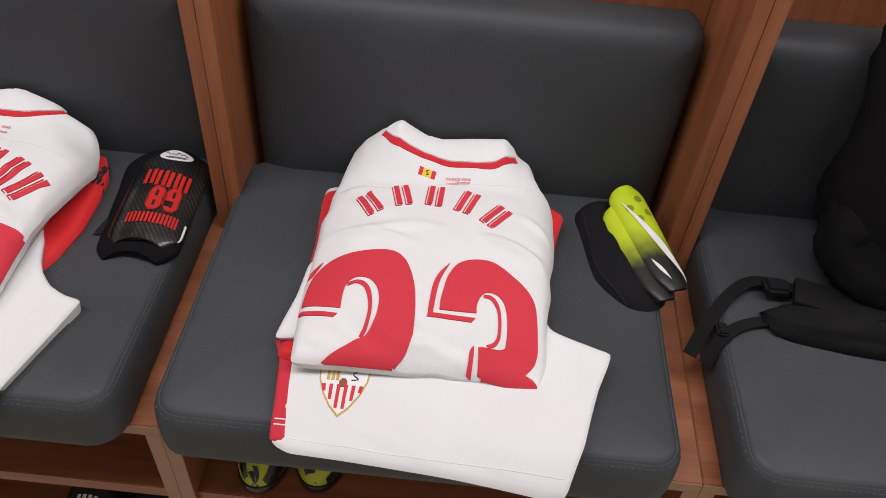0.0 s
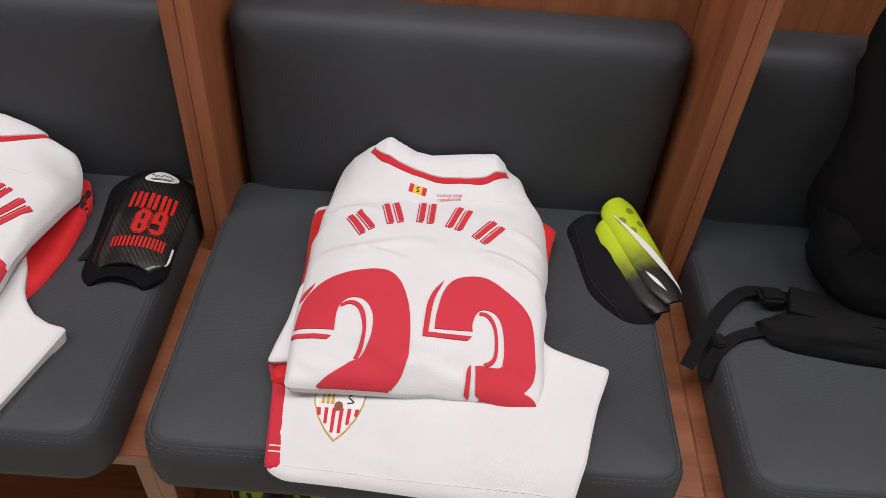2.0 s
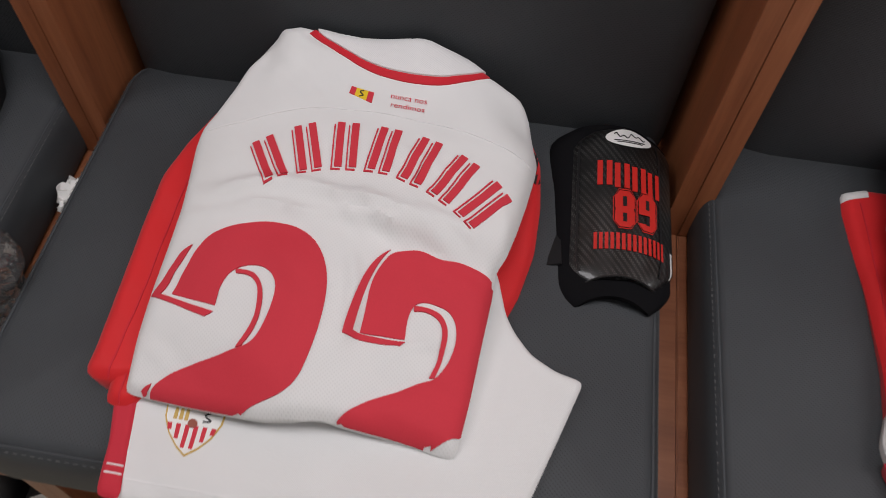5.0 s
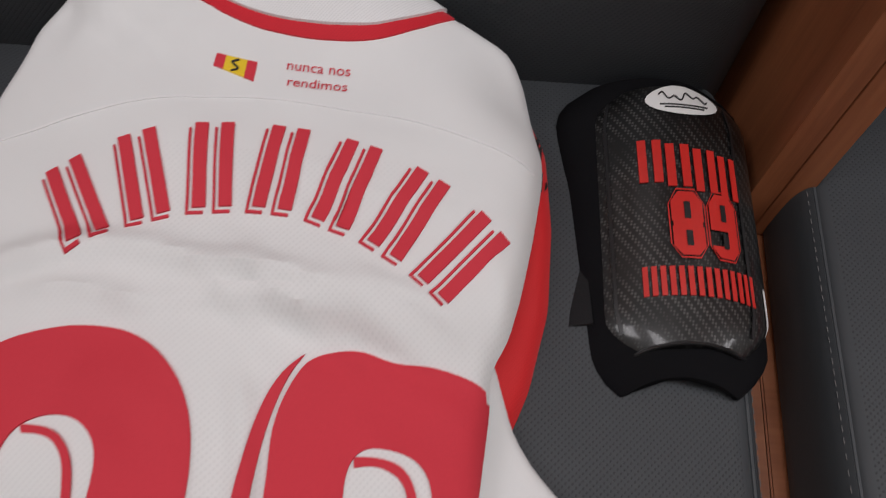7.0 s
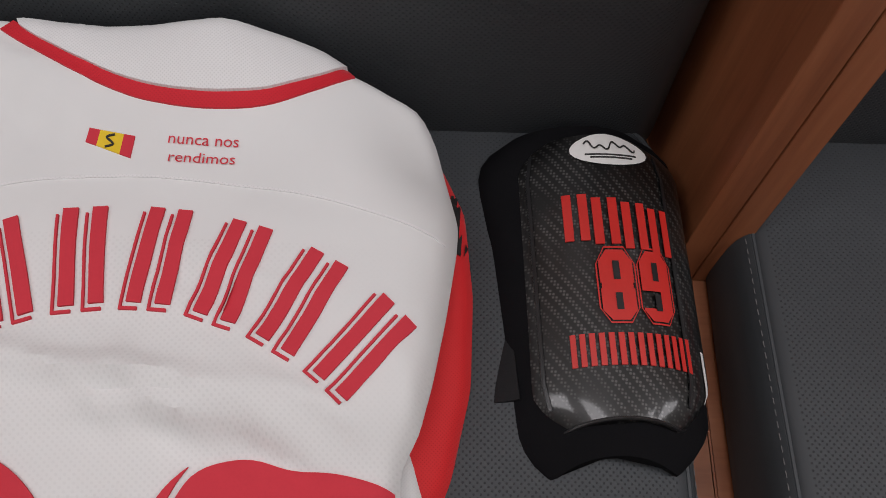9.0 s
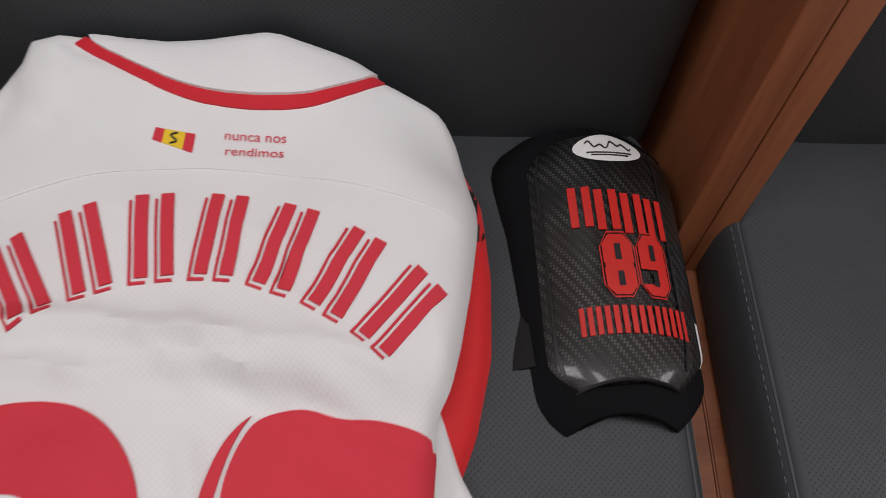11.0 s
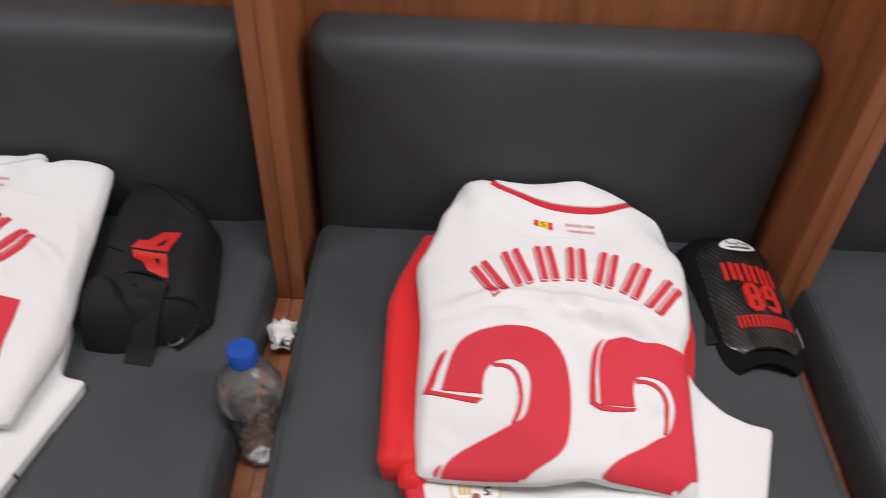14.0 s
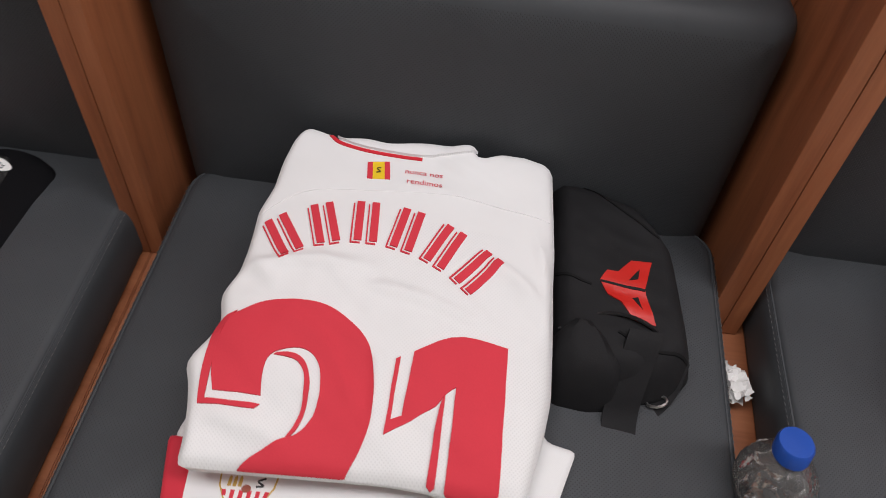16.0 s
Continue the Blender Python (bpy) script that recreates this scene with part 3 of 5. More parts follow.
def name_bars(cloth, owner, *arc):
    for q in arc_bars(*arc):
        a, b, c, d = (np.array(p) for p in q)
        at = lambda u, v: tuple((a + (b - a) * u) * (1 - v) + (d + (c - d) * u) * v)
        for u0 in (0.14, 0.67):
            bar = part("name_bar", cloth.print_on(mm([at(u0, 0.05), at(u0 + 0.27, 0.05), at(u0 + 0.27, 1), at(u0, 1)]), 0.0017, 0.006), RED_PRINT, owner, "plain red bar of the printed name")
            line = [at(u0 - 0.12, 0.94), at(u0 - 0.12, -0.02), at(u0 + 0.22, -0.02), at(u0 + 0.22, 0.008), at(u0 - 0.075, 0.008), at(u0 - 0.075, 0.94)]
            part("shadow_line", cloth.print_on(mm(line), 0.0015, 0.006), RED_PRINT, bar)


def ease(x, a, b):
    k = np.clip((x - a) / (b - a), 0, 1)
    return k * k * (3 - 2 * k)


def fold_lines(lines):
    """Soft ridges of slack cloth; each line: two ends, half width and height, in millimetres."""
    def lift(p):
        x, y, z = p[:, 0] * 1000, p[:, 1] * 1000, 0.0
        for ax, ay, bx, by, wide, high in lines:
            dx, dy = bx - ax, by - ay
            size = math.hypot(dx, dy)
            t = ((x - ax) * dx + (y - ay) * dy) / size ** 2
            off = ((x - ax) * -dy + (y - ay) * dx) / size - 0.06 * size * np.sin(np.pi * np.clip(t, 0, 1))
            z = z + high / 1000 * np.exp(-(off / wide) ** 2) * np.exp(-np.clip(abs(t - 0.5) - 0.25, 0, 9) ** 2 / 0.04)
        return z
    return lift


def collar_rise(across, lift, start):
    """How the back of a folded shirt stands up towards its collar, from one shoulder to the other."""
    return lambda u, v, y: np.interp(u, across, lift) * ease(v, start, 1.0)


def flag(cloth, owner, a, b, c, d):
    """a b c d: corners from the top left, clockwise."""
    at = lambda s, t: tuple((np.array(a) * (1 - s) + np.array(b) * s) * (1 - t) + (np.array(d) * (1 - s) + np.array(c) * s) * t)
    badge = None
    for s0, s1, m in ((0.24, 0.76, YELLOW_PRINT), (0, 0.24, RED_PRINT), (0.76, 1, RED_PRINT)):
        bm = cloth.print_on(mm([at(s0, 0), at(s1, 0), at(s1, 1), at(s0, 1)]), 0.0009, 0.006)
        if badge is None:
            badge = part("flag_badge", bm, m, owner, "small red and yellow flag badge")
        else:
            part("flag_stripe", bm, m, badge)
    cx, cy = at(0.5, 0.5)
    part("flag_emblem", cloth.print_on(mm(stripe_loop([(cx - 2, cy - 4), (cx + 2, cy - 2), (cx - 2, cy + 2), (cx + 2, cy + 4)], 1.2)), 0.0016, 0.004, 0.0004), DARK_PRINT, badge)


def motto(cloth, owner, words, at, along, size):
    """A short printed line on cloth; at and along in millimetres."""
    v, f = letters(words, size)
    e = Vector(along).normalized()

    p = np.array([(at[0] / 1000 + x * e.x - y * e.y, at[1] / 1000 + x * e.y + y * e.x) for x, y in v])
    z = cloth.height(p) + 0.001
    it = iter(np.c_[p, z].tolist())
    part("motto_line", flat_mesh(v, f, lambda x, y: next(it)), RED_PRINT, owner, "small red motto line")


def crest(cloth, owner, tl, tr, tip):
    """A club shield as plain shapes: gold border, white field, red stripes."""
    tl, tr, tip = (np.array(q, float) for q in (tl, tr, tip))
    ex, ey = tr - tl, tip - (tl + tr) / 2
    at = lambda x, y: tuple((tl + tr) / 2 + ex * x * 0.5 + ey * y)
    edge = lambda k: [at(x * k, y * k + 0.36 * (1 - k)) for x, y in ((-1, 0), (0, -0.06), (1, 0), (0.94, 0.30), (0.70, 0.59), (0.36, 0.83), (0, 1), (-0.36, 0.83), (-0.70, 0.59), (-0.94, 0.30))]
    shield = part("crest", cloth.print_on(mm(edge(1)), 0.0009, 0.006), GOLD_PRINT, owner, "embroidered shield with red and white stripes")
    part("crest_field", cloth.print_on(mm(edge(0.935)), 0.0015, 0.006), WHITE_PRINT, shield)
    for x in (-0.72, -0.43, -0.14, 0.14, 0.43, 0.72):
        low = 0.92 - 0.54 * abs(x)
        part("crest_stripe", cloth.print_on(mm([at(x - 0.07, 0.40), at(x + 0.07, 0.40), at(x * 0.94 + 0.06, low), at(x * 0.94 - 0.06, low)]), 0.0021, 0.006), RED_PRINT, shield)
    part("crest_ball", cloth.print_on(mm([at(0.16 * math.cos(a / 10 * 6.283), 0.36 + 0.09 * math.sin(a / 10 * 6.283)) for a in range(10)]), 0.0026, 0.006), BALL_PRINT, shield)
    for x in (-0.6, -0.42, -0.24):
        part("crest_figure", cloth.print_on(mm([at(x - 0.06, 0.32), at(x + 0.06, 0.32), at(x + 0.05, 0.12), at(x, 0.07), at(x - 0.05, 0.12)]), 0.0021, 0.006), GOLD_PRINT, shield)
    part("crest_cipher", cloth.print_on(mm(stripe_loop([at(0.3, 0.3), at(0.55, 0.27), at(0.34, 0.18), at(0.58, 0.1)], 1.6)), 0.0021, 0.006), DARK_PRINT, shield)


def shirt(label, outline, heights, seed, band, back_edge, folds=0.0045, bands=(), relief=None, stripe=8, slack=None):
    cloth = Cloth(outline, *heights, 0.008, 0.009, folds, seed, 0.012)
    cloth.bands, cloth.relief, cloth.slack = bands, relief, slack and fold_lines(slack)
    c = np.array(cloth.loop).mean(0)
    ob = thing("folded_shirt", (c[0], c[1], seat_top(c[1])), label, "football shirt", cloth.solid(0.005), WHITE, "folded shirts on the seats")
    part("collar_stripe", cloth.print_on(mm(stripe_loop(band, stripe)), 0.0014), RED_BAND, ob, "red collar stripe")
    loop = [(x, y + 4) for x, y in band] + back_edge
    part("collar", cloth.print_on(soften(dense(mm(loop), 0.006), 2), 0.0035, 0.006, 0.004), WHITE_RIB, ob, "white ribbed collar")
    return cloth, ob


def shorts(label, outline, corners, sag, seed, stripe, seam):
    cloth = Cloth(outline, corners, 0.0, 0.004, 0.006, 0.0022, seed, 0.03, sag)
    c = np.array(cloth.loop).mean(0)
    ob = thing("folded_shorts", (c[0], c[1], seat_top(c[1])), label, "football shorts", cloth.solid(0.0085), WHITE_SHORTS, "folded shorts on the seats")
    half, low = len(stripe) // 2, min(y for _, y in outline)
    v0, v1 = (max(0, (k / 1000 - cloth.low[1]) / (cloth.high[1] - cloth.low[1])) for k in (low, max(y for _, y in stripe)))
    h0, h1 = (corners[0] * (1 - v) + corners[2] * v + 0.0036 for v in (v0, v1))
    panel = Cloth([(x - (3 if i < half else 0), max(y, low + 12)) for i, (x, y) in enumerate(stripe)], (h0, h0, h1, h1), 0.0, 0.003, 0.004, 0.0012, seed + 1, 0.012, (sag[0], sag[0]))
    side = part("side_stripe", panel.solid(0.007), RED_STRIPE, ob, "red side stripe with stitched hem")
    (xa, ya), (xb, yb) = stripe[half - 1], stripe[half]
    foot = max(low + 12, min(y for _, y in stripe))
    for y in (foot + 20, foot + 27):
        part("stitch_line", panel.print_on(mm(stripe_loop([(xa - 1, y), ((xa + xb) / 2, y), (xb - 3, y)], 1.3)), 0.0008, 0.006), WHITE_RIB, side)
    part("hem_seam", cloth.print_on(mm(stripe_loop(seam, 1.6)), 0.0006, 0.006), WHITE_RIB, ob)
    return cloth, ob


def red_top(label, outline, corners, seed):
    cloth = Cloth(outline, corners, 0.0, 0.008, 0.010, 0.0028, seed, 0.05)
    c = np.array(cloth.loop).mean(0)
    ob = thing("folded_training_top", (c[0], c[1], seat_top(c[1])), label, "training top", cloth.solid(0.0085), RED_CLOTH, "folded red tops under the shirts")
    return cloth, ob


# kit of the middle bay: number 22
s22, _ob = shorts("folded white football shorts with red side stripe on the leather seat",
                  [(-939, 760), (-939, 706), (-927, 662), (-920, 617), (-903, 615), (-824, 616), (-756, 613), (-670, 610), (-600, 606), (-574, 604), (-566, 612), (-550, 663), (-525, 734), (-506, 790), (-534, 796), (-559, 809), (-577, 828), (-588, 845), (-595, 866), (-601, 885), (-620, 920), (-900, 920)],
                  (0.024, 0.012, 0.028, 0.040), (3.0, 26.0), 3.0, [(-941, 750), (-939, 706), (-927, 662), (-922, 600), (-903, 600), (-910, 656), (-920, 706), (-922, 750)], [(-905, 634), (-800, 634), (-700, 630), (-560, 624)])
crest(s22, _ob, (-891, 707), (-833, 708), (-859, 660))
r22, _ob = red_top("folded red training top under a white shirt", [(-950, 712), (-962, 711), (-972, 716), (-971, 742), (-973, 804), (-976, 881), (-977, 940), (-966, 985), (-944, 1043), (-934, 1068), (-800, 1075), (-620, 1082), (-588, 1076), (-571, 1042), (-565, 986), (-566, 928), (-577, 876), (-590, 842), (-650, 810), (-760, 740), (-905, 725)], (0.046, 0.006, 0.055, 0.035), 5.0)
rng = random.Random(4)
for k in range(15):
    x, y = -572 - 5 * (k % 3) + rng.uniform(-2, 2), 1050 - 10 * (k // 3) + rng.uniform(-4, 4)
    part("black_streak", r22.print_on(mm([(x - 1.6, y), (x + 1.4, y - 1), (x + 2.2, y + 11 + rng.uniform(0, 9)), (x - 0.5, y + 9)]), 0.001, 0.005), DARK_PRINT, _ob, "ragged black print")
part("seam", r22.print_on(mm(stripe_loop([(-945, 960), (-946, 880), (-945, 794), (-948, 715)], 1.6)), 0.0009), RED_BAND, _ob)
r22b, _ob = red_top("second folded red top in the same pile", [(-946, 694), (-949, 715), (-951, 860), (-900, 900), (-760, 900), (-720, 760), (-860, 730), (-912, 712), (-924, 693)], (0.036, 0.03, 0.045, 0.04), 8.0)
part("seam", r22b.print_on(mm(stripe_loop([(-934, 850), (-934, 760), (-932, 690)], 1.6)), 0.0009), RED_BAND, _ob)
def slump(u, v, y):
    """The doubled middle of the front fold, and the flap that lies lower on one side under the name."""
    return 0.024 * np.exp(-((u - 0.45) / 0.22) ** 2 - (v / 0.25) ** 2) - 0.014 * ease(u, 0.42, 0.62) * (1 - ease(y, 0.865, 0.905)) * ease(y, 0.69, 0.78)


stand22 = collar_rise((0.0, 0.095, 0.153, 0.187, 0.231, 0.338, 0.416, 0.501, 0.586, 0.617, 0.713, 0.768, 0.812, 1.0), (0.0, 0.006, 0.009, 0.021, 0.027, 0.021, 0.02, 0.025, 0.032, 0.033, 0.02, 0.011, 0.006, 0.0), 0.80)
c22, o22 = shirt("folded white football shirt, red number twenty-two",
                 [(-927, 703), (-932, 755), (-933, 803), (-932, 847), (-932, 886), (-937, 929), (-942, 965), (-941, 985), (-930, 1002), (-919, 1030), (-911, 1061), (-899, 1079), (-886, 1113), (-874, 1112), (-858, 1111), (-819, 1112), (-790, 1112), (-759, 1111), (-728, 1112), (-717, 1113), (-682, 1112), (-662, 1111), (-646, 1101), (-620, 1090), (-603, 1087), (-591, 1071), (-582, 1044), (-576, 1020), (-577, 997), (-583, 952), (-590, 912), (-596, 888), (-605, 871), (-605, 846), (-609, 791), (-612, 745), (-617, 697), (-635, 697), (-653, 700), (-677, 702), (-701, 702), (-719, 702), (-740, 703), (-760, 698), (-795, 693), (-819, 694), (-857, 697), (-894, 700)],
                 ((0.044, 0.028, 0.092, 0.078), 0.035), 1.0, [(-844, 1102), (-824, 1091), (-802, 1080), (-771, 1068), (-749, 1063), (-719, 1061), (-689, 1066), (-667, 1079), (-645, 1095)], [(-662, 1108), (-682, 1108), (-705, 1108), (-720, 1108), (-758, 1108), (-789, 1108), (-817, 1108)], 0.0052, ((0.892, 0.03, 0.0050), (0.83, 0.02, 0.003), (0.75, 0.03, 0.003)), lambda u, v, y: slump(u, v, y) + stand22(u, v, y) - 0.026 * ease(u, 0.8, 1.0) * np.exp(-((y - 1.055) / 0.04) ** 2), 9,
                 [(-905, 895, -770, 912, 6.8, 5.5), (-800, 908, -640, 880, 6.8, 7.0), (-700, 908, -612, 878, 7.0, 5.0), (-760, 892, -640, 868, 6.0, 6.4), (-870, 886, -790, 880, 5.1, 4.8), (-608, 930, -598, 890, 7.0, 3.0), (-745, 860, -735, 760, 7.6, 6.4), (-700, 762, -640, 790, 6.8, 4.0)])
digit(c22, o22, [
    [(-904, 790), (-899, 809), (-893, 832), (-883, 849), (-863, 860), (-841, 867), (-818, 869), (-798, 866), (-781, 856), (-769, 842), (-761, 824), (-758, 803), (-758, 775), (-761, 748), (-766, 726), (-776, 714), (-793, 705), (-807, 698), (-817, 692), (-823, 676), (-908, 680), (-904, 697), (-898, 709), (-886, 719), (-868, 728), (-841, 738), (-823, 745), (-815, 748), (-809, 756), (-805, 772), (-803, 789), (-804, 804), (-809, 814), (-819, 821), (-832, 822), (-845, 818), (-853, 810), (-857, 796), (-857, 781)],
    [(-847, 816), (-835, 816), (-825, 813), (-816, 802), (-812, 786), (-812, 769), (-815, 757), (-821, 746), (-826, 745), (-820, 757), (-816, 773), (-817, 786), (-820, 800), (-827, 809), (-836, 812), (-845, 812)],
    [(-898, 839), (-908, 832), (-914, 815), (-919, 802), (-924, 787), (-864, 770), (-857, 775), (-915, 789), (-911, 799), (-908, 812), (-902, 827)],
    [(-916, 697), (-908, 707), (-900, 711), (-905, 702), (-911, 696)]])
digit(c22, o22, [
    [(-722, 782), (-721, 806), (-720, 828), (-715, 847), (-706, 863), (-693, 870), (-676, 870), (-660, 866), (-640, 866), (-620, 863), (-610, 859), (-601, 853), (-603, 801), (-607, 762), (-612, 716), (-623, 711), (-635, 703), (-647, 697), (-650, 684), (-730, 682), (-726, 699), (-721, 708), (-713, 717), (-696, 728), (-672, 741), (-656, 751), (-646, 755), (-639, 767), (-634, 780), (-633, 796), (-636, 810), (-645, 819), (-660, 822), (-671, 821), (-678, 815), (-681, 803), (-680, 784)],
    [(-677, 816), (-663, 817), (-650, 814), (-642, 802), (-641, 788), (-643, 770), (-647, 756), (-652, 755), (-647, 769), (-646, 788), (-647, 801), (-653, 809), (-665, 813), (-676, 811)],
    [(-709, 865), (-721, 854), (-729, 834), (-733, 811), (-736, 775), (-683, 776), (-679, 781), (-729, 781), (-727, 809), (-722, 831), (-717, 851)],
    [(-733, 699), (-725, 706), (-715, 715), (-722, 705), (-728, 698)]])
name_bars(c22, o22, (-848, 937), (-745, 966), (-627, 924), 7, 28, 56)


def yoke(cloth, owner, line):
    part("yoke_seam", cloth.print_on(mm(stripe_loop(line, 1.5)), 0.0007, 0.006), WHITE_RIB, owner)


yoke(c22, o22, [(-936, 973), (-881, 986), (-782, 1012), (-681, 1009), (-617, 997), (-579, 990)])
flag(c22, o22, (-786, 1041), (-761, 1038), (-761, 1024), (-787, 1033))
motto(c22, o22, "nunca nos", (-743, 1035), (40, 0), 0.0098)
motto(c22, o22, "rendimos", (-741, 1023), (38, 1), 0.0098)

# number 23
s23, _ob = shorts("folded white football shorts, hem over the seat edge",
                  [(-226, 780), (-218, 742), (-210, 670), (-203, 620), (-182, 611), (-117, 608), (-48, 604), (20, 600), (89, 594), (130, 590), (157, 592), (167, 620), (177, 645), (187, 685), (197, 720), (210, 752), (216, 771), (203, 775), (170, 787), (148, 796), (134, 804), (122, 841), (110, 900), (-190, 900)],
                  (0.016, 0.034, 0.03, 0.066), (4.0, 8.0), 13.0, [(-228, 760), (-215, 731), (-207, 666), (-203, 622), (-184, 620), (-191, 667), (-200, 731), (-207, 760)], [(-183, 626), (-52, 617), (60, 613), (160, 608)])
crest(s23, _ob, (-162, 728), (-95, 727), (-128, 654))
r23, _ob = red_top("folded red training top with white edge under a shirt", [(-203, 727), (-222, 732), (-219, 790), (-214, 851), (-216, 945), (-226, 1046), (-223, 1076), (-196, 1084), (0, 1070), (131, 1058), (163, 1029), (151, 984), (145, 950), (120, 780), (-60, 728)], (0.036, 0.030, 0.012, 0.05), 15.0)
part("white_hem", r23.print_on(mm([(-228, 1060), (-224, 1078), (-194, 1086), (-196, 1068)]), 0.0012), WHITE_SHORTS, _ob, "white hem band")
part("seam", r23.print_on(mm(stripe_loop([(-206, 1060), (-204, 950), (-206, 860), (-212, 745)], 1.5)), 0.0009), RED_BAND, _ob)
w23 = Cloth([(-228, 748), (-222, 778), (-213, 816), (-207, 872), (-190, 890), (-150, 840), (-170, 756)], (0.046, 0.046, 0.056, 0.056), 0.0, 0.004, 0.006, 0.002, 21.0, 0.007)
c = np.array(w23.loop).mean(0)
thing("folded_undershirt", (c[0], c[1], seat_top(c[1])), "white edge of a folded undershirt in the pile", "undershirt", w23.solid(0.008), WHITE_SHORTS)
stand23 = collar_rise((0.0, 0.061, 0.128, 0.198, 0.286, 0.333, 0.398, 0.471, 0.591, 0.692, 0.751, 0.787, 0.827, 0.89, 1.0), (0.0, 0.006, 0.037, 0.058, 0.076, 0.066, 0.053, 0.048, 0.054, 0.057, 0.059, 0.044, 0.028, 0.015, 0.0), 0.74)
c23, o23 = shirt("folded white football shirt, red number twenty-three",
                 [(-197, 708), (-201, 763), (-205, 827), (-204, 869), (-204, 913), (-207, 956), (-200, 973), (-200, 1015), (-194, 1032), (-190, 1073), (-185, 1112), (-162, 1113), (-137, 1113), (-106, 1112), (-89, 1112), (-66, 1112), (-40, 1111), (3, 1112), (39, 1112), (60, 1114), (73, 1114), (87, 1114), (109, 1112), (113, 1075), (125, 1048), (138, 1037), (145, 1019), (147, 958), (143, 918), (135, 880), (137, 850), (131, 816), (129, 793), (130, 751), (127, 720), (124, 708), (83, 710), (60, 714), (31, 715), (9, 715), (-13, 717), (-49, 713), (-74, 713), (-99, 712), (-135, 711), (-171, 709)],
                 ((0.058, 0.036, 0.052, 0.046), 0.045), 11.0, [(-131, 1092), (-111, 1072), (-84, 1065), (-47, 1060), (-21, 1055), (15, 1055), (49, 1059), (78, 1081)], [(71, 1108), (58, 1108), (3, 1108), (-39, 1108), (-64, 1108), (-87, 1108), (-104, 1108)], 0.0042, ((0.905, 0.03, 0.0040), (0.735, 0.025, 0.004)), stand23, 9,
                 [(-195, 905, -60, 888, 6.8, 5.6), (30, 915, 138, 868, 6.8, 8.0), (80, 965, 144, 930, 6.8, 5.6), (-185, 1000, -110, 985, 7.6, 4.8), (-60, 740, 30, 722, 7.6, 5.6), (-150, 900, -20, 925, 7.6, 4.8)])
digit(c23, o23, [
    [(-197, 784), (-196, 813), (-192, 836), (-176, 853), (-158, 861), (-131, 868), (-100, 871), (-80, 867), (-65, 852), (-54, 826), (-48, 797), (-46, 761), (-47, 741), (-54, 724), (-64, 716), (-72, 710), (-74, 691), (-178, 678), (-170, 704), (-137, 725), (-111, 741), (-106, 745), (-99, 757), (-95, 773), (-95, 792), (-101, 809), (-112, 822), (-130, 825), (-143, 815), (-145, 797), (-144, 777)],
    [(-141, 814), (-129, 819), (-117, 815), (-108, 803), (-103, 783), (-103, 765), (-106, 750), (-111, 741), (-115, 742), (-109, 757), (-107, 772), (-109, 787), (-115, 803), (-122, 811), (-131, 814), (-140, 810)],
    [(-202, 777), (-147, 770), (-152, 765), (-201, 771)],
    [(-199, 830), (-197, 845), (-182, 857), (-189, 843), (-195, 833)]])
digit(c23, o23, [
    [(-16, 787), (-16, 802), (-13, 819), (-10, 837), (-1, 858), (10, 867), (25, 872), (45, 873), (61, 866), (81, 850), (97, 836), (109, 819), (113, 800), (115, 770), (116, 743), (109, 732), (101, 724), (114, 719), (120, 712), (122, 704), (122, 686), (46, 682), (41, 710), (39, 747), (50, 747), (67, 747), (73, 750), (75, 763), (74, 784), (71, 803), (63, 816), (51, 821), (40, 818), (35, 809), (32, 797), (33, 789)],
    [(41, 815), (50, 816), (59, 809), (65, 794), (67, 772), (66, 758), (61, 750), (52, 747), (49, 750), (57, 753), (62, 761), (63, 775), (61, 793), (56, 804), (49, 811), (41, 811)],
    [(-8, 861), (-20, 845), (-28, 825), (-30, 800), (-31, 775), (27, 776), (32, 782), (-24, 781), (-23, 797), (-21, 822), (-16, 841)],
    [(28, 743), (33, 749), (34, 747), (32, 700), (25, 700)]])
name_bars(c23, o23, (-134, 964), (-39, 989), (52, 956), 5, 28, 46)
yoke(c23, o23, [(-194, 1004), (-136, 1005), (-43, 1019), (52, 1027), (119, 1039)])
flag(c23, o23, (-69, 1045), (-43, 1040), (-45, 1027), (-71, 1033))
motto(c23, o23, "nunca nos", (-28, 1027), (39, 0), 0.0095)
motto(c23, o23, "rendimos", (-26, 1018), (37, 3), 0.0095)

# number 21
s21, _ob = shorts("folded white football shorts with red stripe, shirt on top",
                  [(-1722, 770), (-1717, 737), (-1700, 661), (-1690, 620), (-1600, 610), (-1480, 602), (-1400, 596), (-1385, 640), (-1353, 744), (-1341, 784), (-1332, 813), (-1362, 818), (-1369, 830), (-1380, 900), (-1690, 900)],
                  (0.030, 0.020, 0.04, 0.032), (4.0, 10.0), 23.0, [(-1724, 765), (-1701, 661), (-1692, 600), (-1674, 600), (-1687, 664), (-1701, 765)], [(-1690, 640), (-1600, 630), (-1480, 622), (-1400, 616)])
crest(s21, _ob, (-1667, 739), (-1612, 744), (-1639, 700))
r21, _ob = red_top("folded red training top almost hidden in the pile", [(-1685, 742), (-1696, 825), (-1697, 890), (-1700, 930), (-1697, 965), (-1680, 1010), (-1600, 1080), (-1420, 1080), (-1392, 900), (-1420, 770)], (0.075, 0.035, 0.098, 0.075), 25.0)
part("seam", r21.print_on(mm(stripe_loop([(-1706, 960), (-1709, 860), (-1703, 770)], 1.6)), 0.0009), RED_BAND, _ob)
